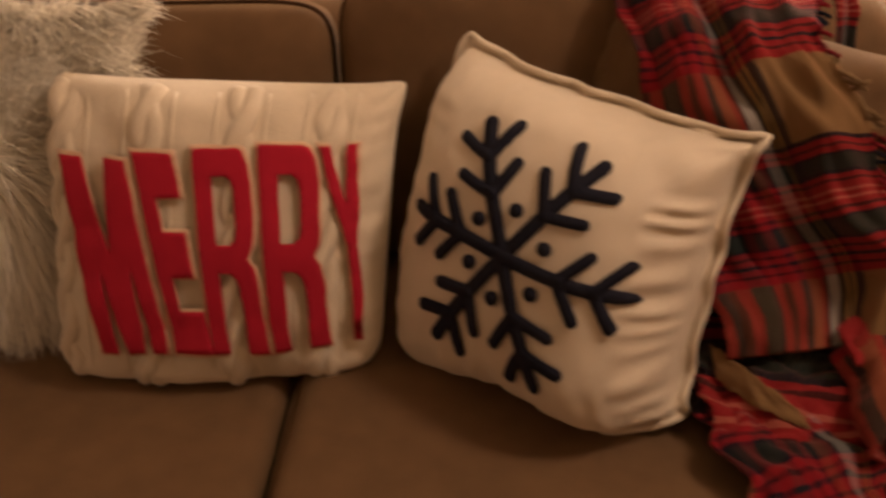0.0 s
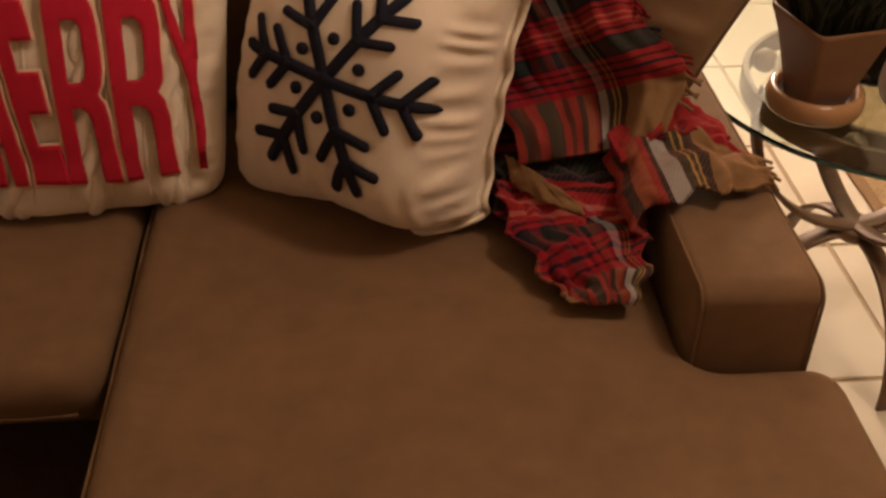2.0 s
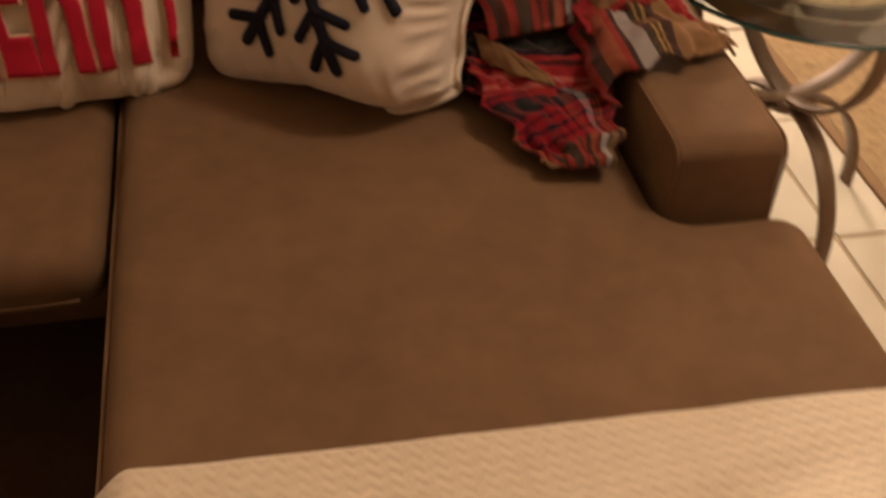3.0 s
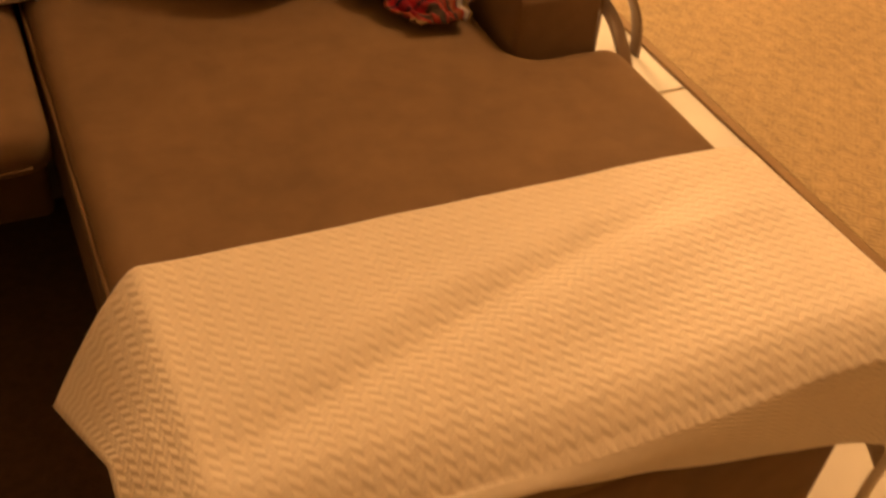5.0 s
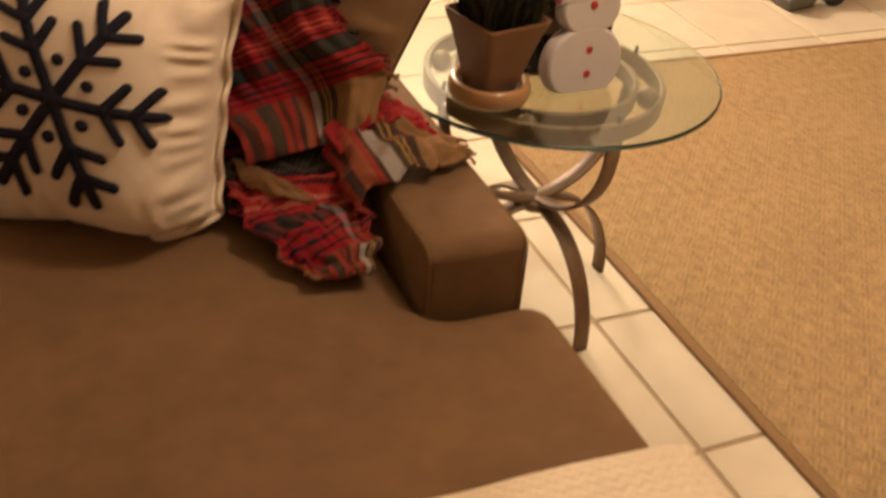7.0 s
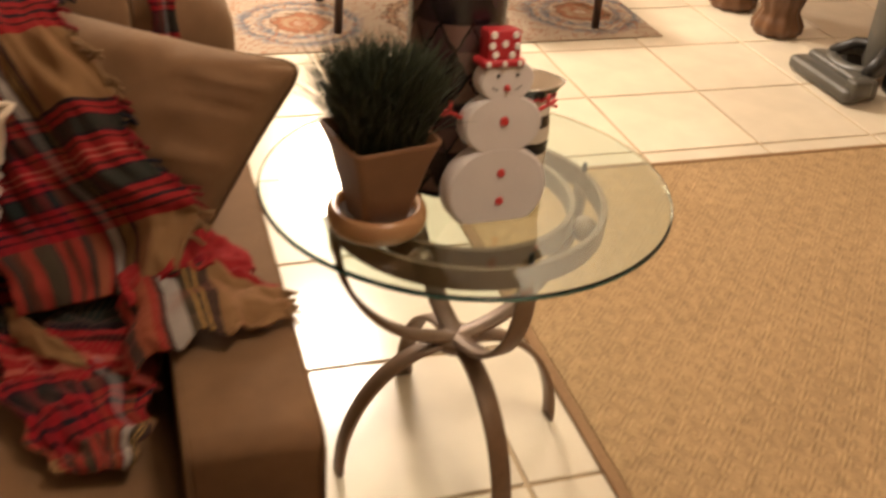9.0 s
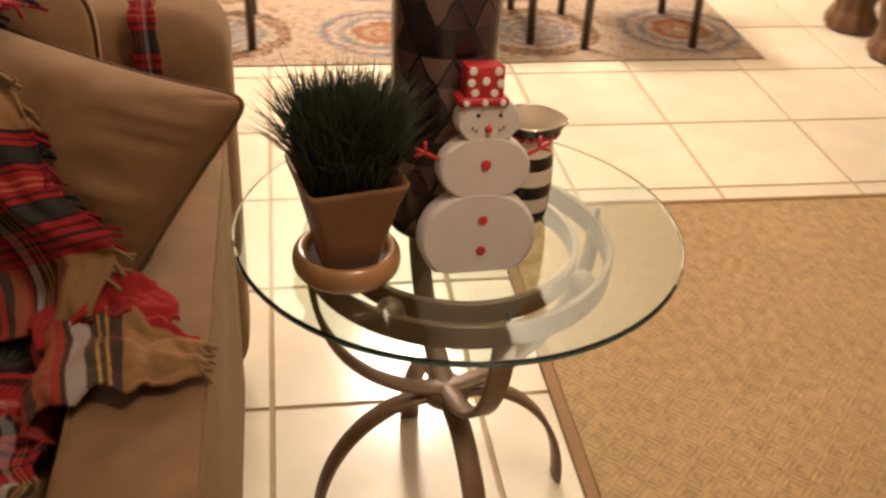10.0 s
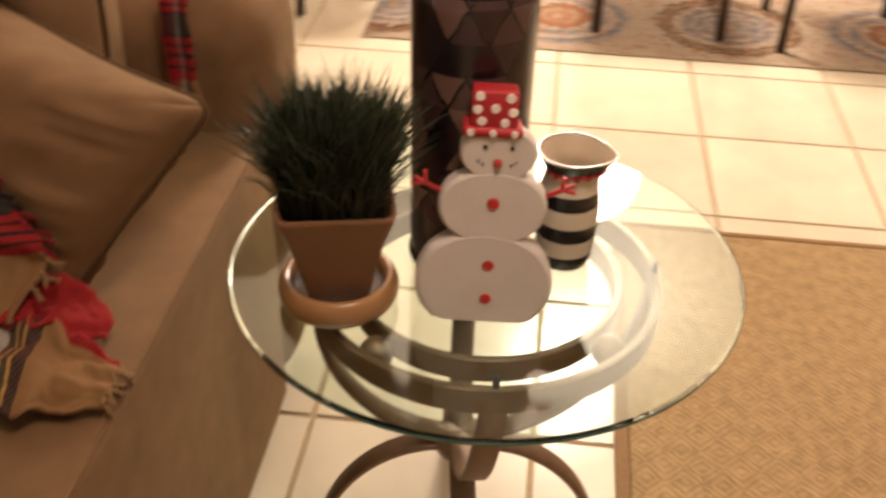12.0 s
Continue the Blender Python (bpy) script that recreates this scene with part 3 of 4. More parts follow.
sofa_part("piping", bm, M_SOFA, under=arm)


def slab_cushion(outline, z0, z1, r, crown=0.015, inset=0.0):
    """A boxed cushion over an outline (counter-clockwise), with rounded edges and a soft crown."""
    bm = bmesh.new()
    top = [bm.verts.new((x, y, z1)) for x, y in outline]
    fc = bm.faces.new(top)
    ext = bmesh.ops.extrude_face_region(bm, geom=[fc])
    for v in ext["geom"]:
        if isinstance(v, bmesh.types.BMVert):
            v.co.z = z0
    bmesh.ops.recalc_face_normals(bm, faces=bm.faces)
    vert_edges = [e for e in bm.edges if abs(e.verts[0].co.z - e.verts[1].co.z) > 0.01]
    bmesh.ops.bevel(bm, geom=vert_edges, offset=0.05, segments=6, profile=0.5, affect="EDGES")
    rim = [e for e in bm.edges if len(e.link_faces) == 2 and e.verts[0].co.z > z1 - 1e-5 and e.verts[1].co.z > z1 - 1e-5]
    bmesh.ops.bevel(bm, geom=rim, offset=r, segments=6, profile=0.5, affect="EDGES")
    return bm


bm = slab_cushion([(-2.2, -0.868), (-0.985, -0.868), (-0.985, 0.0), (-2.2, 0.0)], 0.435, 0.510, 0.035)
sofa_part("seat_cushion", bm, label="brown box seat cushion")
bm = slab_cushion([(-0.970, -1.628), (-0.020, -1.628), (-0.020, -0.896), (-0.219, -0.896), (-0.219, 0.0), (-0.970, 0.0)], 0.362, 0.520, 0.045)
sofa_part("chaise_cushion", bm, label="long brown chaise cushion cut round the arm")
bm = bmesh.new()
tube(bm, [(-0.972, -1.55 + 1.5 * i / 40, 0.484 + 0.002 * math.sin(i)) for i in range(41)], 0.0035, 6)
sofa_part("piping", bm, M_SOFA)
bm = bmesh.new()
tube(bm, [(-2.1 + 1.08 * i / 30, -0.866, 0.442 + 0.002 * math.sin(i * 1.3)) for i in range(31)], 0.0035, 6)
sofa_part("piping", bm, M_SOFA)


def back_cushion(x0, x1, top, seed):
    c = Cushion((x0, -0.19, 0.53), (x1, -0.19, 0.53), (x1, -0.140, top), (x0, -0.140, top), 0.075, 0.135, (0.01, 0.01, 0.0, 0.035), 0.20, 0.005, seed, 0.035, corner=11)
    back = sofa_part("back_cushion", c.mesh(36), label="plump brown back cushion with dark piping")
    bm = bmesh.new()
    tube(bm, [q + c.n * 0.004 for q in c.rim(30)], 0.005, 6, closed=True)
    sofa_part("piping", bm, M_PIPE, under=back)


back_cushion(-1.62, -0.937, 0.928, 1.0)
back_cushion(-0.928, -0.22, 0.962, 2.0)

# ---- pillows ----
merry = thing("throw_pillow", "cream cable-knit pillow with tall red felt letters on the sofa", "pillow", (-1.05, -0.42, 0.52))
inv = Matrix.Translation((1.05, 0.42, -0.52))
C_M = Cushion((-1.315, -0.475, 0.500), (-0.838, -0.440, 0.502), (-0.808, -0.290, 0.872), (-1.285, -0.345, 0.915), 0.122, 0.085, (0.055, 0.085, -0.02, 0.07), (0.30, 0.36, 0.24, 0.40), 0.010, 3.0, (0.10, 0.10, 0.0, 0.03), 0.003, 5, corner=20)


def child(name, bm, material, parent, inverse, label="", smooth=True):
    ob = part(name, bm, material, parent, label, smooth)
    ob.matrix_parent_inverse = inverse
    return ob


child("pillow_body", C_M.mesh(90), M_CREAM, merry, inv)
for ch, u0, u1, sh, bold, top in (("M", -0.88, -0.50, 0.24, 0.0, 0.51), ("E", -0.46, -0.25, 0.25, 0.04, 0.57), ("R", -0.15, 0.165, 0.15, 0.04, 0.59), ("R", 0.215, 0.53, 0.125, 0.04, 0.60), ("Y", 0.545, 0.77, 0.19, 0.035, 0.60)):
    backing = child("letter", on_cushion(letter_mesh(ch, u0 - 0.020, u1 + 0.020, -0.725, top + 0.025, sh, bold + 0.010), C_M, 0.0078, 0.003), M_EDGE, merry, inv, "tall red letter with a pale stitched edge")
    child("felt_face", on_cushion(letter_mesh(ch, u0, u1, -0.70, top, sh, bold), C_M, 0.0114, 0.003), M_RED, backing, Matrix.Identity(4), "red felt face")
for k in range(4):
    u0 = -0.90 + 0.50 * k
    bm = bmesh.new()
    for sgn in (0, 1):
        ph = [(v, 9.5 * v + 1.3 * k + sgn * math.pi) for v in [-0.95 + 1.88 * i / 90 for i in range(91)]]
        tube(bm, [C_M.at(u0 + 0.045 * math.sin(a), v, 1, -0.0095 + 0.0040 * math.cos(a) - 0.10 * max(0.0, abs(v) - 0.76) ** 1.5) for v, a in ph], 0.0150, 10)
    child("cable", bm, M_CREAM, merry, inv, "twisted cable stitch")
    for off in (-0.135, 0.135):
        if abs(u0 + off) < 0.93:
            bm = bmesh.new()
            tube(bm, [C_M.at(u0 + off, v, 1, -0.0020 - 0.06 * max(0.0, abs(v) - 0.8) ** 1.5) for v in [-0.95 + 1.88 * i / 40 for i in range(41)]], 0.0040, 6)
            child("rib", bm, M_CREAM, merry, inv, "knitted rib")

snow = thing("throw_pillow", "cream cotton pillow with a navy felt snowflake and piped flange", "pillow", (-0.63, -0.44, 0.52))
inv = Matrix.Translation((0.63, 0.44, -0.52))
C_S = Cushion((-0.815, -0.405, 0.488), (-0.446, -0.588, 0.546), (-0.378, -0.500, 0.893), (-0.732, -0.244, 0.920), 0.168, 0.090, (-0.09, 0.10, -0.05, 0.10), (0.26, 0.38, 0.26, 0.42), 0.006, 5.0, (0.0, 0.03, 0.0, 0.0), 0.020, 5, 0.945, (0.0, -0.055), corner=44)
snow_body = child("pillow_body", C_S.mesh(120), M_SATIN, snow, inv)
bm = bmesh.new()
tube(bm, C_S.rim(40), 0.0048, 8, closed=True)
child("piping", bm, M_SATIN, snow_body, Matrix.Identity(4))
FLAKE = Vector((-0.04, -0.02))
TIPS = [Vector(q) for q in ((0.38, 0.66), (-0.38, 0.70), (-0.70, 0.08), (-0.44, -0.62), (0.24, -0.70), (0.72, -0.08))]
for k in range(6):
    d = (TIPS[k] - FLAKE) / 0.74
    side = (TIPS[(k + 1) % 6] - TIPS[k - 1]) / 1.732 / 0.74
    for a, c, w in [((0.0, 0.0), (0.72, 0.0), 0.040)] + [((r0, 0.0), (r0 + 0.14, sgn * 0.18), 0.034) for r0 in (0.33, 0.53) for sgn in (1, -1)]:
        fl = bmesh.new()
        stroke(fl, FLAKE + d * a[0] + side * a[1], FLAKE + d * c[0] + side * c[1], w)
        child("snowflake_bar", on_cushion(fl, C_S, 0.002 + 0.0003 * k, 0.003), M_NAVY, snow, inv)
for k in range(6):
    mid = FLAKE + (TIPS[k] + TIPS[(k + 1) % 6] - FLAKE * 2) / 1.732 * 0.345
    bm = bmesh.new()
    bmesh.ops.create_circle(bm, cap_ends=True, segments=14, radius=0.043, matrix=Matrix.Translation((mid.x, mid.y, 0)))
    child("dot", on_cushion(bm, C_S, 0.002, 0.003), M_NAVY, snow, inv)

brown = thing("throw_pillow", "dark brown piped pillow leaning over the sofa arm", "pillow", (-0.3, -0.35, 0.52))
inv = Matrix.Translation((0.3, 0.35, -0.52))
C_B = Cushion((-0.64, -0.28, 0.535), (-0.225, -0.545, 0.560), (0.022, -0.388, 0.884), (-0.50, -0.10, 0.962), 0.125, 0.055, (0.03, 0.055, 0.02, 0.13), (0.34, 0.34, 0.34, 0.40), 0.010, 7.0, (0.05, 0.05, 0.03, 0.05), 0.008, 3, corner=15, crest=0.8)
brown_body = child("pillow_body", C_B.mesh(64), M_SOFA, brown, inv)
bm = bmesh.new()
tube(bm, C_B.rim(40), 0.0046, 6, closed=True)
child("piping", bm, M_SEAM, brown_body, Matrix.Identity(4))

fur = thing("throw_pillow", "shaggy white faux-fur pillow on the sofa", "pillow", (-1.4, -0.35, 0.52))
inv = Matrix.Translation((1.4, 0.35, -0.52))
C_F = Cushion((-1.62, -0.42, 0.535), (-1.235, -0.36, 0.535), (-1.205, -0.23, 0.93), (-1.60, -0.28, 0.935), 0.085, 0.08, 0.02, 0.40, 0.003, 9.0)
child("pillow_body", C_F.mesh(30), M_FUR, fur, inv)
rng = random.Random(4)


def strands(count):
    vs, fs = [], []
    for _ in range(count):
        u, v = rng.uniform(-1, 1), rng.uniform(-1, 1)
        if rng.random() < 0.25:
            v = 0.98
        side = 1 if rng.random() < 0.75 else -1
        q = C_F.at(u, v, side)
        sweep = Vector((noise.noise(q * 14), noise.noise(q * 14 + Vector((5, 0, 0))), noise.noise(q * 14 + Vector((0, 5, 0)))))
        ln = rng.uniform(0.045, 0.085)
        out = C_F.n * side * 0.35 + (C_F.flat(u, v) - C_F.flat(0, 0)).normalized() * 0.9 + Vector((rng.gauss(0, 0.16), rng.gauss(0, 0.16), rng.gauss(-0.15, 0.16))) + sweep * 0.7
        out.normalize()
        w = out.cross(Vector((rng.gauss(0, 1), rng.gauss(0, 1), rng.gauss(0, 1)))).normalized() * 0.0009
        i = len(vs)
        m1 = q + out * ln * 0.6 + Vector((0, 0, -0.004))
        tip = q + out * ln * 0.95 + Vector((0, 0, -0.022)) * ln / 0.06
        vs += [q - w, q + w, m1 - w * 0.8, m1 + w * 0.8, tip]
        fs += [(i, i + 1, i + 3, i + 2), (i + 2, i + 3, i + 4)]
    return vs, fs


vs, fs = strands(24000)
me = bpy.data.meshes.new("fur_strands")
me.from_pydata([tuple(q) for q in vs], [], fs)
me.materials.append(M_FUR)
ob = new("fur", me)
ob.parent, ob.matrix_parent_inverse = fur, inv
ob["kind"] = "stuff"


# ---- plaid throw ----
def bez(pts, s):
    """A smooth curve through the points."""
    n = len(pts) - 1
    x = min(max(s, 0.0), 1.0) * n
    i = min(int(x), n - 1)
    f2 = x - i
    g = lambda k: Vector(pts[min(max(k, 0), n)])
    a, b2, c, d = g(i - 1), g(i), g(i + 1), g(i + 2)
    return 0.5 * ((2 * b2) + (c - a) * f2 + (2 * a - 5 * b2 + 4 * c - d) * f2 ** 2 + (3 * b2 - a - 3 * c + d) * f2 ** 3)


throw = thing("throw_blanket", "red and camel tartan throw draped over pillow, arm and seat", "blanket", (-0.35, -0.5, 0.53))
inv_t = Matrix.Translation((0.35, 0.5, -0.53))


def even(pts, n=9):
    """The same curve with its points evenly spaced along it."""
    fine = [bez(pts, i / 200) for i in range(201)]
    run = [0.0]
    for a, c in zip(fine, fine[1:]):
        run.append(run[-1] + (c - a).length)
    return [next(q for q, r in zip(fine, run) if r >= run[-1] * k / (n - 1) - 1e-9) for k in range(n)]


def drape(name, left, right, folds, amp, nu=70, nv=44, along=0.7, start=0.0, across=(0.0, 1.0), phase=0.0, seed=0.0, slack=1.0, skew=0.0, swap=False, pit=0.0, over=None):
    def surf(s, t):
        a, c = bez(left, s), bez(right, s)
        wob = 0.020 * noise.noise(Vector((s * 9 + seed, 7, 0))) + 0.008 * noise.noise(Vector((s * 24 + seed, 3, 0)))
        q = a.lerp(c, t) + (c - a).normalized() * wob * (t * 2 - 1) * min(1.0, (c - a).length / 0.16)
        if over:
            q = over.clear(q, 0.004)
        run = (bez(left, s + 0.03) - bez(left, s - 0.03) + bez(right, s + 0.03) - bez(right, s - 0.03)).normalized()
        n = run.cross((c - a).normalized())
        if n.y > 0.25 or n.z < -0.4:
            n = -n
        bend = t - skew * s + 0.10 * math.sin(4.2 * s + seed) + 0.07 * noise.noise(Vector((s * 4 + seed, t * 2, 1)))
        ridge = abs(math.sin(folds * 0.6 * bend * math.pi + phase)) ** 0.7
        crease = 1 - 2.4 * abs(noise.noise(Vector((s * 3.2 + seed, bend * folds * 0.75 + 1.5 * s, 4))))
        crease2 = 1 - 2.4 * abs(noise.noise(Vector((s * 6.5 + seed, bend * folds * 1.3 - 2.0 * s, 9))))
        wv = (ridge * 0.7 - 0.2 + crease * 0.9 + crease2 * 0.40) * amp * (0.6 + 0.4 * math.sin(math.pi * min(1, s * slack)))
        wv += noise.noise(Vector((s * 16 + seed, t * 13, 3))) * amp * 0.3
        wv -= pit * math.exp(-((t - 0.55) / 0.16) ** 2 - ((s - 0.9) / 0.13) ** 2)
        q = q + n * (wv + amp * 0.5)
        return over.clear(q, 0.008) if over else q

    ob = sheet(name, surf, nu, nv, M_PLAID, 0.005, throw, (along, across[1] - across[0]), "", (start, across[0]), (0.18 * skew, skew), swap)
    ob.matrix_parent_inverse = inv_t
    return surf


up = drape("upper_drape", even([(-0.575, 0.05, 0.995), (-0.55, -0.09, 1.005), (-0.53, -0.25, 0.92), (-0.475, -0.385, 0.78), (-0.43, -0.48, 0.68), (-0.40, -0.545, 0.600)]),
           even([(-0.37, 0.02, 1.0), (-0.325, -0.13, 1.0), (-0.284, -0.262, 0.926), (-0.248, -0.372, 0.875), (-0.212, -0.475, 0.80), (-0.182, -0.512, 0.745), (-0.155, -0.524, 0.694), (-0.190, -0.565, 0.652)]), 4.2, 0.024, 110, 70, 0.95, -0.206, (0.22, 1.12), seed=1.0, skew=0.22, pit=0.05, over=C_B)
drape("seat_drape", [(-0.445, -0.53, 0.530), (-0.44, -0.60, 0.535), (-0.425, -0.67, 0.540), (-0.385, -0.75, 0.532), (-0.362, -0.795, 0.524)],
      [(-0.26, -0.56, 0.530), (-0.252, -0.63, 0.540), (-0.242, -0.70, 0.552), (-0.255, -0.765, 0.540), (-0.275, -0.806, 0.528)], 3.4, 0.020, 56, 44, 0.26, 0.10, (0.15, 0.85), 1.0, 2.0, skew=0.25)
flap = drape("arm_drape", [(-0.275, -0.585, 0.56), (-0.248, -0.56, 0.630), (-0.19, -0.55, 0.655), (-0.12, -0.575, 0.640), (-0.066, -0.595, 0.632)],
             [(-0.268, -0.70, 0.545), (-0.240, -0.705, 0.610), (-0.17, -0.70, 0.638), (-0.115, -0.685, 0.632), (-0.060, -0.665, 0.630)], 2.6, 0.014, 50, 36, 0.10, -0.01, (0.25, 0.95), 2.0, 3.0, swap=True)
drape("red_fold", [(-0.27, -0.55, 0.64), (-0.20, -0.495, 0.676), (-0.15, -0.500, 0.660), (-0.105, -0.525, 0.636)],
      [(-0.26, -0.60, 0.63), (-0.20, -0.580, 0.664), (-0.15, -0.575, 0.654), (-0.100, -0.568, 0.636)], 1.6, 0.014, 30, 20, 0.011, 0.3075, (0.70, 0.95), 0.4, 4.0)
# cloth in the gather; dark tartan bands chosen to carry its deep shade
drape("dark_fold", [(-0.455, -0.45, 0.585), (-0.445, -0.52, 0.575), (-0.435, -0.58, 0.562), (-0.425, -0.65, 0.550)],
      [(-0.215, -0.50, 0.600), (-0.220, -0.56, 0.590), (-0.232, -0.62, 0.568), (-0.240, -0.69, 0.556)], 4.0, 0.016, 50, 44, 0.10, 0.125, (0.66, 0.98), 1.3, 11.0)
drape("camel_fold", [(-0.420, -0.535, 0.615), (-0.375, -0.590, 0.610), (-0.325, -0.640, 0.592)],
      [(-0.412, -0.575, 0.588), (-0.370, -0.622, 0.585), (-0.320, -0.652, 0.582)], 1.2, 0.007, 30, 16, 0.10, 0.012, (0.72, 0.95), 0.4, 7.0)
drape("back_drape", [(-0.195, 0.05, 0.862), (-0.19, -0.008, 0.865), (-0.188, -0.022, 0.78), (-0.19, -0.026, 0.69)],
      [(-0.155, 0.05, 0.862), (-0.150, -0.008, 0.865), (-0.145, -0.022, 0.78), (-0.140, -0.026, 0.69)], 2.0, 0.006, 30, 18, 0.24, 0.12, (0.3, 0.75), 0.4, 5.0)



def fringe(edge, count, length, out, wool):
    """Short twisted tufts along an edge."""
    rg = random.Random(6)
    for k in range(count):
        f3 = (k + 0.5) / count
        q = edge(f3)
        d = (Vector(out) + Vector((rg.gauss(0, 0.35), rg.gauss(0, 0.35), rg.gauss(0, 0.35)))).normalized()
        bm = bmesh.new()
        ln = length * rg.uniform(0.7, 1.3)
        tube(bm, [q - d * 0.004, q + d * ln * 0.5 + Vector((0, 0, -0.002)), q + d * ln + Vector((0, 0, -0.006))], 0.0028, 5)
        child("tassel", bm, wool(f3), throw, inv_t)


M_CAMEL = mat("camel_wool", (0.19, 0.115, 0.052), 0.95, 0.15, 90, 0.4, 400, sheen=0.2, spec=0.15)
M_RED_WOOL = mat("red_wool", (0.16, 0.008, 0.012), 0.95, 0.3, 90, 0.4, 400, sheen=0.2, spec=0.15)
M_DARK_WOOL = mat("navy_wool", (0.010, 0.010, 0.018), 0.95, 0.2, 90, 0.4, 400, spec=0.15)


def edge_wool(f3):
    """The tufts take the colour of the band that they end."""
    pos = ((-0.206 + 0.95 * (0.30 + 0.62 * f3) + 0.18 * 0.22) / 0.32) % 1.0
    return M_CAMEL if pos < 0.39 else (M_DARK_WOOL if 0.46 < pos < 0.54 or 0.72 < pos < 0.81 else M_RED_WOOL)


fringe(lambda f3: up(0.30 + 0.62 * f3, 1.0), 44, 0.020, (0.9, -0.3, -0.2), edge_wool)
fringe(lambda f3: flap(1.0, f3), 14, 0.018, (0.9, -0.1, -0.25), lambda f3: M_CAMEL)

# ---- cream blanket on the chaise ----
def blanket_surf(s, t):
    """s runs from the back edge over the front, t from the left side over the top to the right side."""
    w = -0.10 + 1.42 * t
    xl, xr, zt = -0.985, -0.008, 0.528
    top = 0.60
    d = min(s / top, 1.0) * 0.425
    over = max(0.0, s - top) / (1 - top)
    y, z = -1.228 - d, zt
    r = 0.085
    if d > 0.425 - r:
        z -= 0.038 * ((d - 0.425 + r) / r) ** 2.2
    x = xl + w
    if s >= top:
        z -= over * (0.012 + 0.30 * max(0.0, w - 0.40))
        y -= 0.014 * math.sin(over * 2.6)
    if w < 0.05:
        e = min(1.0, (0.05 - w) / 0.15)
        k = 1.0 - 0.95 * min(1.0, s / 0.34)
        z -= (0.055 + 0.13 * k) * e ** 1.35
        x = xl + 0.05 - (0.085 + 0.045 * k) * e
        y -= 0.03 * k * e
    a = x - xr
    if a > 0:
        k = min(1.0, s / 0.5) ** 1.5
        r = 0.028 + 0.024 * k
        th = min(a / r, math.pi / 2)
        rest = max(0.0, a - r * math.pi / 2)
        x = xr + r * math.sin(th) + (0.10 + 0.02 * math.sin(9 * y)) * k * rest
        z -= 0.010 + r * (1 - math.cos(th)) + 0.97 * rest
    elif a > -0.06:
        z -= 0.010 * ((a + 0.06) / 0.06) ** 2
    run = (y + 1.37) - 0.33 * (x + 0.40)
    f1 = math.exp(-((run - 0.045) / 0.040) ** 2) * (0.35 + 0.65 * min(1.0, max(0.0, w - 0.25) / 0.4))
    f2 = math.exp(-((run + 0.075) / 0.055) ** 2) * (0.5 + 0.5 * math.sin(3 * x + 2.4)) - 0.6 * math.exp(-((run + 0.008) / 0.028) ** 2)
    if s < top and a < 0 and w > 0:
        z += min(1.0, w / 0.2) * min(1.0, -a / 0.1) * min(1.0, s / 0.22) ** 2 * (0.020 * f1 + 0.013 * f2) + 0.005 * noise.noise(Vector((x * 6, y * 6, 0)))
    elif s >= top:
        y -= 0.012 * noise.noise(Vector((x * 5, z * 5, 2))) + 0.004
    y -= 0.026 * (x + 0.75) * (1 - s)
    y += 0.004 * noise.noise(Vector((x * 9, 0, 0))) * (1 - s)
    return Vector((x, y, z))


blanket = sheet("blanket", blanket_surf, 130, 170, M_BLANKET, 0.008, None, (0.71, 1.42))
tagged(blanket, "cream plush blanket with zigzag texture over the chaise foot", "blanket")

# ---- glass side table ----
TX, TY, TZ = 0.334, -0.209, 0.564
BX, BY = 0.315, -0.285
table = thing("side_table", "round glass side table on a curved bronze metal base", "side table", (TX, TY, 0))
inv = Matrix.Translation((-TX, -TY, 0))
bm = bmesh.new()
R = 0.375
lathe(bm, [(R - 0.004, TZ - 0.010), (R, TZ - 0.007), (R, TZ - 0.003), (R - 0.004, TZ)], 96, (TX, TY, 0), caps=True)
g = child("glass_top", bm, M_GLASS, table, inv, "clear glass disc with a green rim", smooth=False)
g.visible_shadow = False
bm = bmesh.new()
lathe(bm, [(R + 0.0005, TZ - 0.0075), (R + 0.0012, TZ - 0.005), (R + 0.0005, TZ - 0.0025)], 96, (TX, TY, 0))
child("glass_rim", bm, M_RIM, g, Matrix.Identity(4), "green glass edge")
for rad, z0, z1 in ((0.250, TZ - 0.070, TZ - 0.028), (0.192, TZ - 0.066, TZ - 0.028)):
    bm = bmesh.new()
    lathe(bm, [(rad, z0), (rad + 0.011, z0), (rad + 0.012, z1 - 0.002), (rad + 0.010, z1), (rad + 0.002, z1), (rad, z1 - 0.002), (rad, z0)], 72, (TX, TY, 0))
    child("ring", bm, M_BRONZE, table, inv, "bronze ring under the glass", smooth=False)
for k in range(4):
    an = math.radians(-126 + 90 * k)
    bm = bmesh.new()
    bmesh.ops.create_uvsphere(bm, u_segments=14, v_segments=8, radius=0.024, matrix=Matrix.Translation((TX + 0.227 * math.cos(an), TY + 0.227 * math.sin(an), TZ - 0.049)))
    child("spacer", bm, M_BRONZE, table, inv)
    an += math.radians(134)
    bm = bmesh.new()
    lathe(bm, [(0.001, 0), (0.0045, 0), (0.005, 0.004), (0.0045, 0.0175), (0.001, 0.0175)], 16, (TX + 0.255 * math.cos(an), TY + 0.255 * math.sin(an), TZ - 0.0278))
    child("bumper", bm, M_VAC_D, table, inv, "small dark rubber bumper")
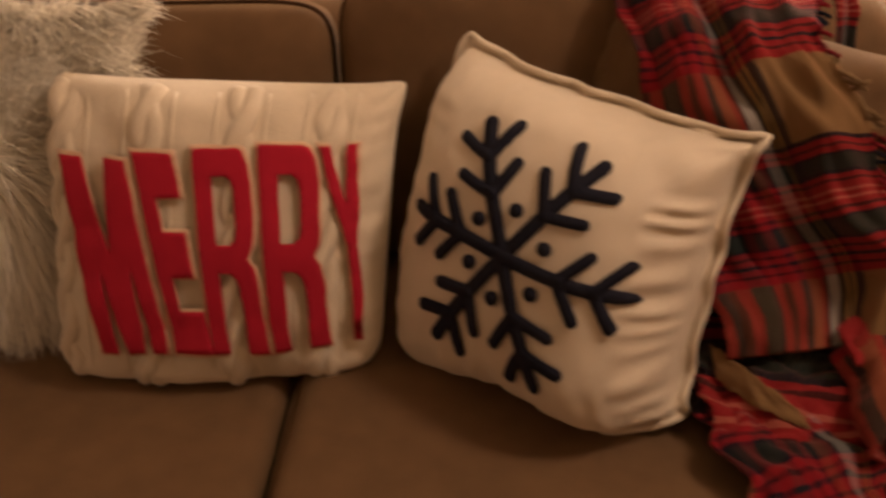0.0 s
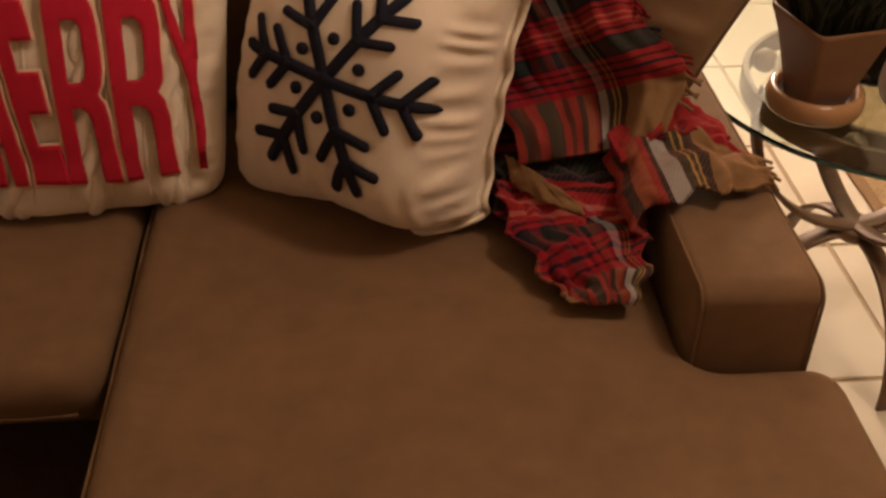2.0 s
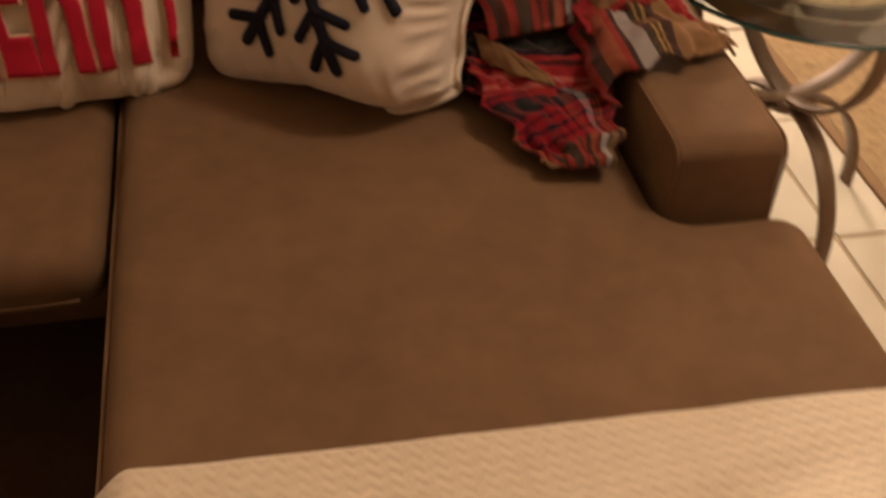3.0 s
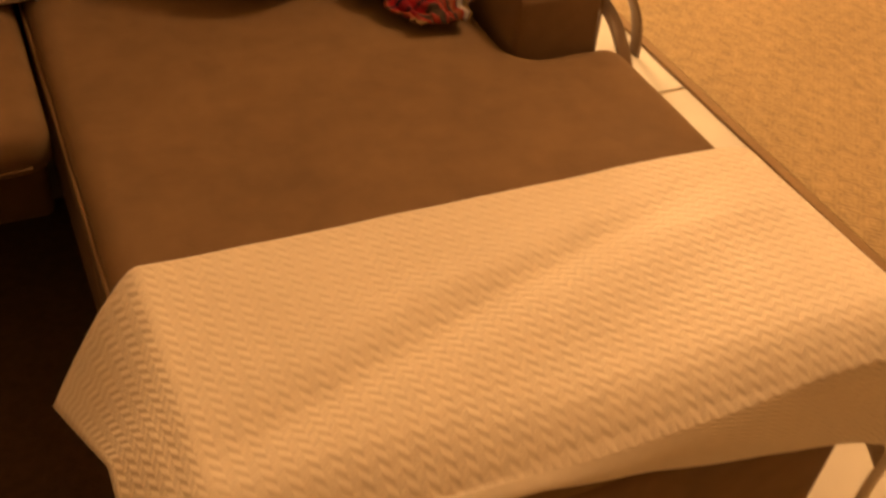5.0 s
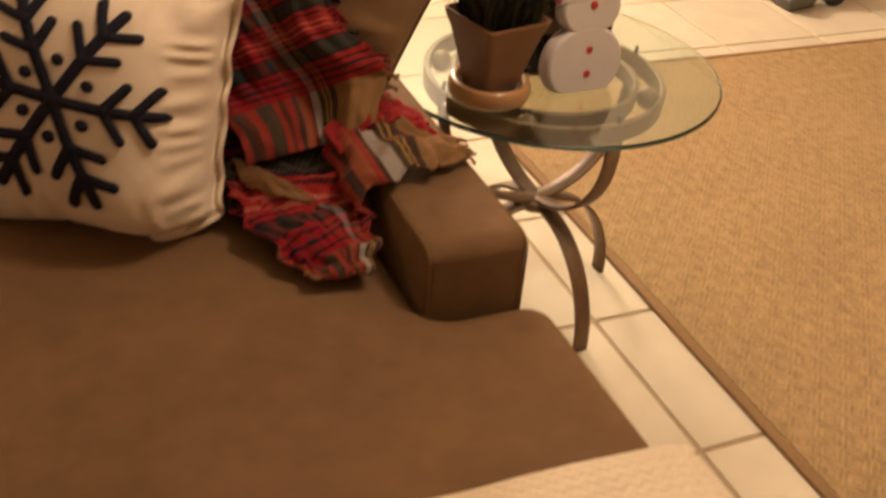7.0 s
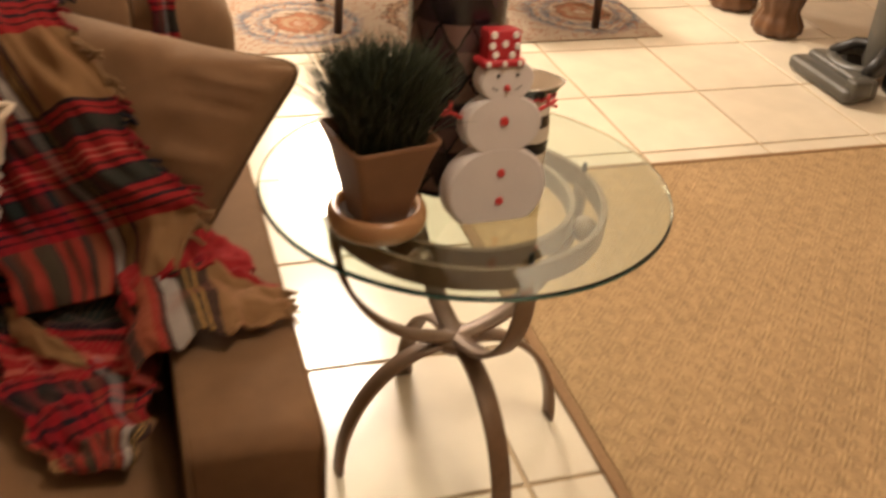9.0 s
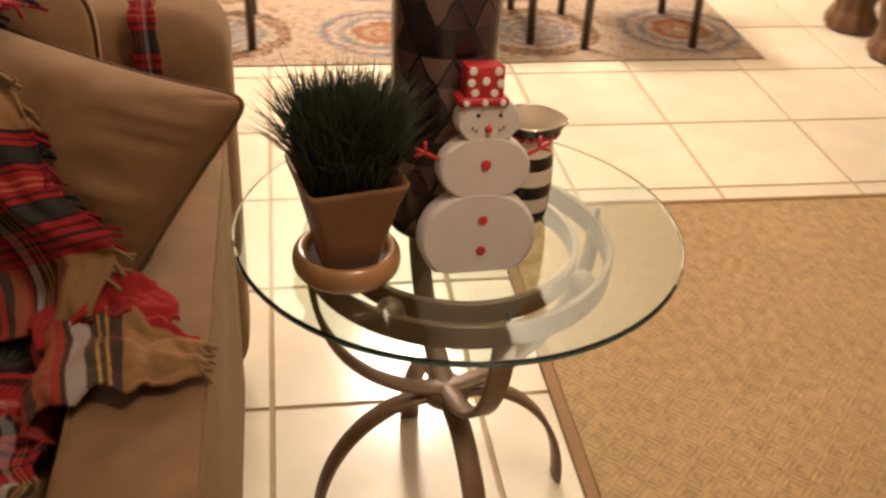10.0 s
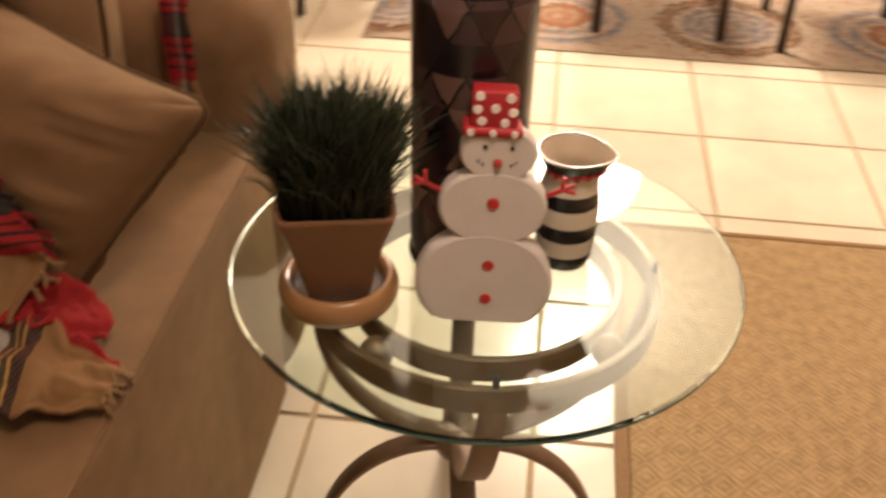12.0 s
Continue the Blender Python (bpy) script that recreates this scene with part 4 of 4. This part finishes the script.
for k in range(4):
    an = math.radians(-82 + 90 * k)
    d = Vector((math.cos(an), math.sin(an), 0))
    side = Vector((-d.y, d.x, 0))
    J = 0.262
    bm = bmesh.new()
    low = [Vector((BX, BY, 0)) + d * (0.03 + 0.205 * math.sin(a)) + Vector((0, 0, J - (J - 0.002) * (1 - math.cos(a)))) for a in [math.pi / 2 * i / 18 for i in range(19)]]
    ribbon_bar(bm, low, side, 0.039, 0.010)
    child("leg", bm, M_BRONZE, table, inv, "arched flat metal leg")
    bm = bmesh.new()
    dt = Vector((TX - BX, TY - BY, 0))
    up = [Vector((BX, BY, 0)) + dt * (1 - math.cos(a)) + d * (0.252 * math.sin(a)) - d * 0.02 * (1 - math.sin(a)) + Vector((0, 0, J + 0.010 + (TZ - 0.060 - J - 0.010) * (1 - math.cos(a)))) for a in [math.pi / 2 * i / 18 for i in range(19)]]
    ribbon_bar(bm, up, side, 0.038, 0.010)
    child("bowl_arm", bm, M_BRONZE, table, inv, "upward curving flat metal arm")
bm = bmesh.new()
lathe(bm, [(0.001, J - 0.012), (0.04, J - 0.010), (0.042, J + 0.005), (0.04, J + 0.012), (0.001, J + 0.014)], 24, (BX, BY, 0))
child("hub", bm, M_BRONZE, table, inv)

# ---- things on the table ----
PX, PY = 0.138, -0.331
saucer = thing("saucer", "round glazed tan saucer with pale inside, under the pot", "saucer", (PX, PY, TZ))
inv = Matrix.Translation((-PX, -PY, -TZ))
bm = bmesh.new()
prof = [(0.05, 0.001), (0.070, 0.002)] + [(0.072 + 0.012 * math.cos(a), 0.022 + 0.021 * math.sin(a)) for a in [math.radians(-80 + 20 * i) for i in range(13)]]
lathe(bm, prof, 48, (PX, PY, TZ))
child("rim", bm, M_SAUCER, saucer, inv)
bm = bmesh.new()
lathe(bm, [(0.0015, 0.012), (0.050, 0.013), (0.062, 0.022), (0.066, 0.038)], 48, (PX, PY, TZ))
child("dish", bm, M_SAUCER_IN, saucer, inv)

pot = thing("plant_pot", "square flared terracotta pot of dense dark green grass", "potted plant", (PX, PY, TZ + 0.014))
inv = Matrix.Translation((-PX, -PY, -TZ - 0.014))


def square_ring(bm, half, z, turn, round_=0.012):
    vs = []
    for k in range(4):
        for j in range(4):
            a = math.pi / 2 * k + math.pi / 2 * j / 3
            cx = (half - round_) * (1 if k in (0, 3) else -1)
            cy = (half - round_) * (1 if k in (0, 1) else -1)
            x, y = cx + round_ * math.cos(a), cy + round_ * math.sin(a)
            vs.append(bm.verts.new((PX + x * math.cos(turn) - y * math.sin(turn), PY + x * math.sin(turn) + y * math.cos(turn), z)))
    return vs


bm = bmesh.new()
zb = TZ + 0.014
rings = [square_ring(bm, hf, z, 0.22) for hf, z in ((0.036, zb), (0.040, zb + 0.004), (0.051, zb + 0.06), (0.064, zb + 0.118), (0.075, zb + 0.152), (0.0765, zb + 0.160), (0.072, zb + 0.160), (0.064, zb + 0.125))]
for a, c in zip(rings, rings[1:]):
    for k in range(16):
        bm.faces.new((a[k], a[(k + 1) % 16], c[(k + 1) % 16], c[k]))
bm.faces.new(rings[0])
child("pot", bm, M_POT, pot, inv, "weathered orange-brown pot")
bm = bmesh.new()
bm.faces.new(square_ring(bm, 0.066, zb + 0.13, 0.22))
child("soil", bm, M_SOIL, pot, inv)
rng = random.Random(11)
vs, fs = [], []
for _ in range(4200):
    bx, by = rng.uniform(-0.053, 0.053), rng.uniform(-0.053, 0.053)
    ln = rng.uniform(0.12, 0.205)
    lean = Vector((bx * 1.1 + rng.gauss(0, 0.085), by * 1.1 + rng.gauss(0, 0.085), 1.0)).normalized()
    q = Vector((PX + bx, PY + by, zb + 0.128))
    w = lean.cross(Vector((rng.gauss(0, 1), rng.gauss(0, 1), 0.1))).normalized() * rng.uniform(0.0011, 0.0020)
    bend = Vector((bx * 0.8 + rng.gauss(0, 0.24), by * 0.8 + rng.gauss(0, 0.24), -0.2)) * 0.13
    i = len(vs)
    for s in (0.0, 0.4, 0.75):
        c = q + lean * ln * s + bend * s * s
        vs += [c - w * (1 - 0.3 * s), c + w * (1 - 0.3 * s)]
    vs.append(q + lean * ln + bend)
    fs += [(i, i + 1, i + 3, i + 2), (i + 2, i + 3, i + 5, i + 4), (i + 4, i + 5, i + 6)]
me = bpy.data.meshes.new("grass")
me.from_pydata([tuple(q) for q in vs], [], fs)
me.materials.append(M_GRASS)
ob = new("grass", me)
ob.parent, ob.matrix_parent_inverse = pot, inv
ob["kind"] = "stuff"


def snowman():
    """A thick cut-out board: three flattened ovals, a dotted hat, buttons, face and twig arms, in one mesh."""
    bm = bmesh.new()

    def oval(cx, cz, rx, rz, depth, mi, flat=0.0):
        n = 40
        rings = []
        for y, k in ((-depth / 2, 0.93), (-depth / 2 + 0.006, 1.0), (depth / 2 - 0.006, 1.0), (depth / 2, 0.93)):
            ring = []
            for i in range(n):
                a = 2 * math.pi * i / n
                z = cz + rz * k * math.copysign(abs(math.sin(a)) ** 0.97, math.sin(a))
                ring.append(bm.verts.new((cx + rx * k * math.copysign(abs(math.cos(a)) ** 0.95, math.cos(a)), y, max(z, flat))))
            rings.append(ring)
        fs2 = [bm.faces.new(rings[0][::-1]), bm.faces.new(rings[-1])]
        for a, c in zip(rings, rings[1:]):
            for i in range(n):
                fs2.append(bm.faces.new((a[i], a[(i + 1) % n], c[(i + 1) % n], c[i])))
        for fc in fs2:
            fc.material_index = mi

    def disc(x, z, r, y, mi, th=0.003):
        before = set(bm.faces)
        bmesh.ops.create_cone(bm, cap_ends=True, segments=14, radius1=r, radius2=r * 0.8, depth=th, matrix=Matrix.Translation((x, y, z)) @ Matrix.Rotation(math.pi / 2, 4, "X"))
        for fc in set(bm.faces) - before:
            fc.material_index = mi

    oval(0, 0.056, 0.092, 0.077, 0.040, 0, 0.0)
    oval(0.004, 0.168, 0.071, 0.052, 0.038, 0)
    oval(0.006, 0.243, 0.049, 0.036, 0.036, 0)
    before = set(bm.faces)
    box(bm, -0.042, 0.034, -0.023, 0.023, 0.266, 0.280, 0.006, 3)
    box(bm, -0.032, 0.025, -0.018, 0.018, 0.276, 0.326, 0.003, 2)
    for fc in set(bm.faces) - before:
        fc.material_index = 1
    for x, z in ((-0.014, 0.319), (0.024, 0.318), (0.006, 0.304), (-0.016, 0.302), (0.028, 0.300), (-0.010, 0.287), (0.019, 0.286)):
        disc(x - 0.009, z, 0.0066, -0.0185, 2)
    for x in (-0.024, 0.004, 0.031):
        disc(x - 0.008, 0.273, 0.005, -0.0235, 2)
    for z in (0.176, 0.086, 0.036):
        disc(0.004, z, 0.0085, -0.0205, 3, 0.003)
    for x in (-0.012, 0.022):
        disc(x, 0.253, 0.0033, -0.0185, 4)
    for x, z in ((-0.020, 0.234), (-0.014, 0.230), (0.022, 0.230), (0.028, 0.234)):
        disc(x, z, 0.0018, -0.0185, 4)
    before = set(bm.faces)
    bmesh.ops.create_cone(bm, cap_ends=True, segments=10, radius1=0.006, radius2=0.003, depth=0.008, matrix=Matrix.Translation((0.005, -0.022, 0.232)) @ Matrix.Rotation(math.pi / 2, 4, "X"))
    for sgn in (-1, 1):
        x0 = 0.004 + sgn * 0.070
        tube(bm, [(x0 - sgn * 0.01, 0, 0.178), (x0 + sgn * 0.018, 0, 0.192), (x0 + sgn * 0.034, 0, 0.200)], 0.0035, 6)
        tube(bm, [(x0 + sgn * 0.018, 0, 0.192), (x0 + sgn * 0.020, 0, 0.210)], 0.003, 6)
        tube(bm, [(x0 + sgn * 0.020, 0, 0.193), (x0 + sgn * 0.036, 0, 0.188)], 0.003, 6)
    for fc in set(bm.faces) - before:
        fc.material_index = 3
    return bm


ob = part("snowman_figurine", snowman(), [M_SNOW, M_HAT, M_DOT, M_BTN, M_BLACK], smooth=False)
for fc in ob.data.polygons:
    fc.use_smooth = len(fc.vertices) == 4
ob.matrix_world = Matrix.Translation((0.337, -0.341, TZ)) @ Matrix.Rotation(0.10, 4, "Z") @ Matrix.Rotation(-0.125, 4, "X") @ Matrix.Rotation(0.03, 4, "Y")
tagged(ob, "white painted wooden snowman cut-out with red dotted top hat", "figurine")

VX, VY = 0.446, -0.188
jug = thing("pitcher", "black and cream striped ceramic pitcher with flared silver rim", "pitcher", (VX, VY, TZ))
inv = Matrix.Translation((-VX, -VY, -TZ))
BANDS = [(0.0, 0.025, 1), (0.025, 0.052, 0), (0.052, 0.076, 1), (0.076, 0.104, 0), (0.104, 0.127, 1), (0.127, 0.157, 0), (0.157, 0.182, 1)]


def jug_r(z):
    if z < 0.02:
        return 0.036 + 0.006 * math.sin(min(1, z / 0.02) * math.pi / 2)
    if z < 0.13:
        return 0.042 + 0.003 * math.sin((z - 0.02) / 0.11 * math.pi)
    return 0.042 - 0.004 * math.sin(min(1, (z - 0.13) / 0.02) * math.pi / 2) + max(0, (z - 0.148) / 0.034) ** 1.3 * 0.013


def lip(bm, k=1.0):
    for v in bm.verts:
        z = v.co.z - TZ
        if z > 0.14:
            a = math.atan2(v.co.y - VY, v.co.x - VX)
            pull = max(0.0, math.cos(a + 0.25)) ** 6 * (z - 0.14) / 0.042 * 0.013
            v.co.x += pull * math.cos(-0.25)
            v.co.y += pull * math.sin(-0.25)
    return bm


for z0, z1, dark in BANDS:
    bm = bmesh.new()
    lathe(bm, [(jug_r(z0 + (z1 - z0) * i / 5), z0 + (z1 - z0) * i / 5) for i in range(6)], 40, (VX, VY, TZ))
    child("band", lip(bm), M_BLACK if dark else M_WHITE, jug, inv, "glossy black band" if dark else "cream band")
bm = bmesh.new()
lathe(bm, [(jug_r(0.182 - 0.174 * i / 14) - 0.004, 0.182 - 0.174 * i / 14) for i in range(15)] + [(0.001, 0.008)], 40, (VX, VY, TZ))
child("inside", lip(bm), M_JUG_IN, jug, inv, "tan glazed inside")
bm = bmesh.new()
n = 40
tube(bm, [(VX + 0.0495 * math.cos(2 * math.pi * k / n), VY + 0.0495 * math.sin(2 * math.pi * k / n), TZ + 0.182) for k in range(n)], 0.0017, 6, closed=True)
child("rim", lip(bm), M_SILVER, jug, inv, "silver rim")
for k in range(7):
    a = -2.3 + 0.36 * k
    bm = bmesh.new()
    c = Vector((VX + (jug_r(0.160) + 0.001) * math.cos(a), VY + (jug_r(0.160) + 0.001) * math.sin(a), TZ + 0.160))
    d = Vector((-math.sin(a), math.cos(a), 0))
    tube(bm, [c - d * 0.008 + Vector((0, 0, -0.004)), c + Vector((0, 0, 0.003)), c + d * 0.008 + Vector((0, 0, -0.003))], 0.0026, 6)
    child("flower_mark", lip(bm), M_HAT, jug, inv, "red painted flower on the neck")

DX, DY = 0.300, -0.190
bm = bmesh.new()
uv = bm.loops.layers.uv.new("cloth")
prof = [(0.001, 0.0), (0.070, 0.0), (0.078, 0.006), (0.081, 0.02)] + [(0.081 + 0.003 * i / 20, 0.02 + 0.40 * i / 20) for i in range(1, 21)] + [(0.080, 0.424), (0.076, 0.41), (0.074, 0.05), (0.001, 0.04)]
n = 48
rings = lathe(bm, prof, n, (DX, DY, TZ))
ids = {v: (i, k) for i, rg in enumerate(rings) for k, v in enumerate(rg)}
for fc in bm.faces:
    ks = [ids[lp.vert][1] for lp in fc.loops]
    for lp in fc.loops:
        i, k = ids[lp.vert]
        if max(ks) - min(ks) > 2 and k == 0:
            k = n
        lp[uv].uv = (k / n, prof[i][1])
vase = thing("hurricane_vase", "tall dark cylinder vase with amber and plum diamond mosaic", "vase", (DX, DY, TZ))
inv = Matrix.Translation((-DX, -DY, -TZ))
child("mosaic_wall", bm, M_MOSAIC, vase, inv, "dark mosaic of plum and tan triangles")
bm = bmesh.new()
lathe(bm, [(0.060, 0.0), (0.0800, 0.0), (0.0835, 0.003), (0.0835, 0.009), (0.0815, 0.011)], 48, (DX, DY, TZ))
child("foot_ring", bm, M_BLACK, vase, inv, "dark foot ring")
bm = bmesh.new()
tube(bm, [(DX + 0.082 * math.cos(2 * math.pi * k / 48), DY + 0.082 * math.sin(2 * math.pi * k / 48), TZ + 0.424) for k in range(48)], 0.003, 6, closed=True)
child("rim", bm, M_BLACK, vase, inv)

# ---- rugs ----
bm = bmesh.new()
box(bm, 0.62, 3.1, -3.0, 0.765, 0.0, 0.009, 0.003, 2)
rug = tagged(part("area_rug", bm, M_RUG, smooth=False), "tan woven rug with a diamond figure on tiles", "rug")
bm = bmesh.new()
box(bm, 0.592, 0.6195, -3.0, 0.792, 0.0, 0.011, 0.004, 2)
box(bm, 0.620, 3.1, 0.7655, 0.784, 0.0, 0.011, 0.004, 2)
part("binding", bm, M_RUG_EDGE, rug, "brown bound edge", smooth=False)
bm = bmesh.new()
box(bm, -0.24, 1.865, 1.835, 3.6, 0.0, 0.006, 0.002, 1)
tagged(part("patterned_rug", bm, M_MAT, smooth=False), "rust and grey medallion rug under the dining chairs", "rug")


bm = bmesh.new()
box(bm, -2.85, -0.90, -2.6, -0.40, 0.0, 0.010, 0.004, 2)
tagged(part("brown_rug", bm, M_BROWN_RUG, smooth=False), "dark brown pile rug beside the chaise", "rug")


# ---- dining chairs ----
def chair(x, y):
    th = thing("dining_chair", "dark wooden dining chair on the medallion rug", "chair", (x, y, 0.006), "chairs at the dining table")
    for sx in (-1, 1):
        for sy, top in ((0, 0.44), (1, 0.95)):
            bm = bmesh.new()
            tube(bm, [(sx * 0.215, sy * 0.38, 0), (sx * 0.212, sy * 0.38, 0.2), (sx * 0.20, sy * 0.39, 0.44)] + ([(sx * 0.19, 0.42, top)] if sy else []), 0.017, 8)
            part("leg", bm, M_WOOD_DARK, th)
    bm = bmesh.new()
    box(bm, -0.23, 0.23, -0.03, 0.42, 0.44, 0.475, 0.01, 2)
    part("seat", bm, M_WOOD_DARK, th)
    bm = bmesh.new()
    box(bm, -0.19, 0.19, 0.405, 0.43, 0.62, 0.93, 0.01, 2)
    part("backrest", bm, M_WOOD_DARK, th)
    return th


first = chair(0.772, 2.02)
copy_thing(first, Matrix.Translation((1.40, 1.955, 0.006)))
copy_thing(first, Matrix.Translation((-0.275, 1.99, 0.006)))

# ---- upright vacuum and cabinet ----
vac = thing("vacuum_cleaner", "grey upright vacuum cleaner standing on the tiles", "vacuum cleaner", (2.3, 1.25, 0))
inv = Matrix.Translation((-2.3, -1.25, 0))
bm = bmesh.new()
box(bm, 2.205, 2.29, 1.085, 1.46, 0.006, 0.062, 0.022, 4)
child("nozzle", bm, M_VAC, vac, inv, "rounded grey floor nozzle")
bm = bmesh.new()
box(bm, 2.275, 2.36, 1.10, 1.45, 0.008, 0.085, 0.02, 3)
child("brush_housing", bm, M_VAC, vac, inv)
bm = bmesh.new()
tube(bm, [(2.33, 1.16, 0.09), (2.40, 1.18, 0.14), (2.47, 1.25, 0.16), (2.40, 1.34, 0.14), (2.33, 1.38, 0.09)], 0.022, 10)
child("yoke", bm, M_VAC_D, vac, inv)
bm = bmesh.new()
lathe(bm, [(0.001, 0.06), (0.085, 0.06), (0.095, 0.08), (0.095, 0.40), (0.07, 0.46), (0.03, 0.50), (0.02, 1.0), (0.001, 1.0)], 24, (2.50, 1.26, 0))
child("body", bm, M_VAC, vac, inv)
bm = bmesh.new()
tube(bm, [(2.385 + 0.075 * math.cos(2 * math.pi * k / 24), 1.29 + 0.115 * math.sin(2 * math.pi * k / 24), 0.092 + 0.02 * math.cos(2 * math.pi * k / 24)) for k in range(24)], 0.026, 10, closed=True)
child("hood", bm, M_VAC, vac, inv, "rounded grey hood")
bm = bmesh.new()
box(bm, 2.225, 2.31, 1.075, 1.135, 0.03, 0.098, 0.015, 3)
child("corner_block", bm, M_VAC, vac, inv)
for y in (1.14, 1.40):
    bm = bmesh.new()
    bmesh.ops.create_cone(bm, cap_ends=True, segments=20, radius1=0.06, radius2=0.06, depth=0.04, matrix=Matrix.Translation((2.47, y, 0.06)) @ Matrix.Rotation(math.pi / 2, 4, "X"))
    child("wheel", bm, M_VAC_D, vac, inv, smooth=False)

cab = thing("cabinet", "brown wooden cabinet on thick carved round legs", "cabinet", (2.9, 2.0, 0))
inv = Matrix.Translation((-2.9, -2.0, 0))
for x, y in ((2.385, 1.825), (3.35, 1.825), (2.365, 2.155), (3.35, 2.155)):
    bm = bmesh.new()
    lathe(bm, [(0.001, 0), (0.080, 0.0), (0.100, 0.012), (0.104, 0.045), (0.088, 0.075), (0.076, 0.10), (0.088, 0.15), (0.098, 0.22), (0.092, 0.28), (0.074, 0.32), (0.085, 0.34), (0.001, 0.34)], 60, (x, y, 0))
    for v in bm.verts:
        k = 1 + 0.05 * math.cos(10 * math.atan2(v.co.y - y, v.co.x - x))
        v.co.x, v.co.y = x + (v.co.x - x) * k, y + (v.co.y - y) * k
    child("leg", bm, M_WOOD, cab, inv, "thick carved round leg")
bm = bmesh.new()
box(bm, 2.26, 3.46, 1.72, 2.27, 0.34, 0.85, 0.012, 2)
child("body", bm, M_WOOD, cab, inv)
bm = bmesh.new()
box(bm, 2.23, 3.49, 1.69, 2.30, 0.85, 0.885, 0.01, 2)
child("top", bm, M_WOOD, cab, inv)

# ---- floor tiles ----
bm = bmesh.new()
hf = T / 2 - 0.0052
box(bm, -hf, hf, -hf, hf, -0.008, 0.0, 0.0018, 1)
tile_mesh = bpy.data.meshes.new("tile")
bm.to_mesh(tile_mesh)
bm.free()
tile_mesh.materials.append(M_TILE)
for i in range(-7, 9):
    for j in range(-8, 12):
        ob = new("tile", tile_mesh)
        ob.location = ((i + 0.5) * T, (j + 0.5) * T, 0)
        ob.parent = floor
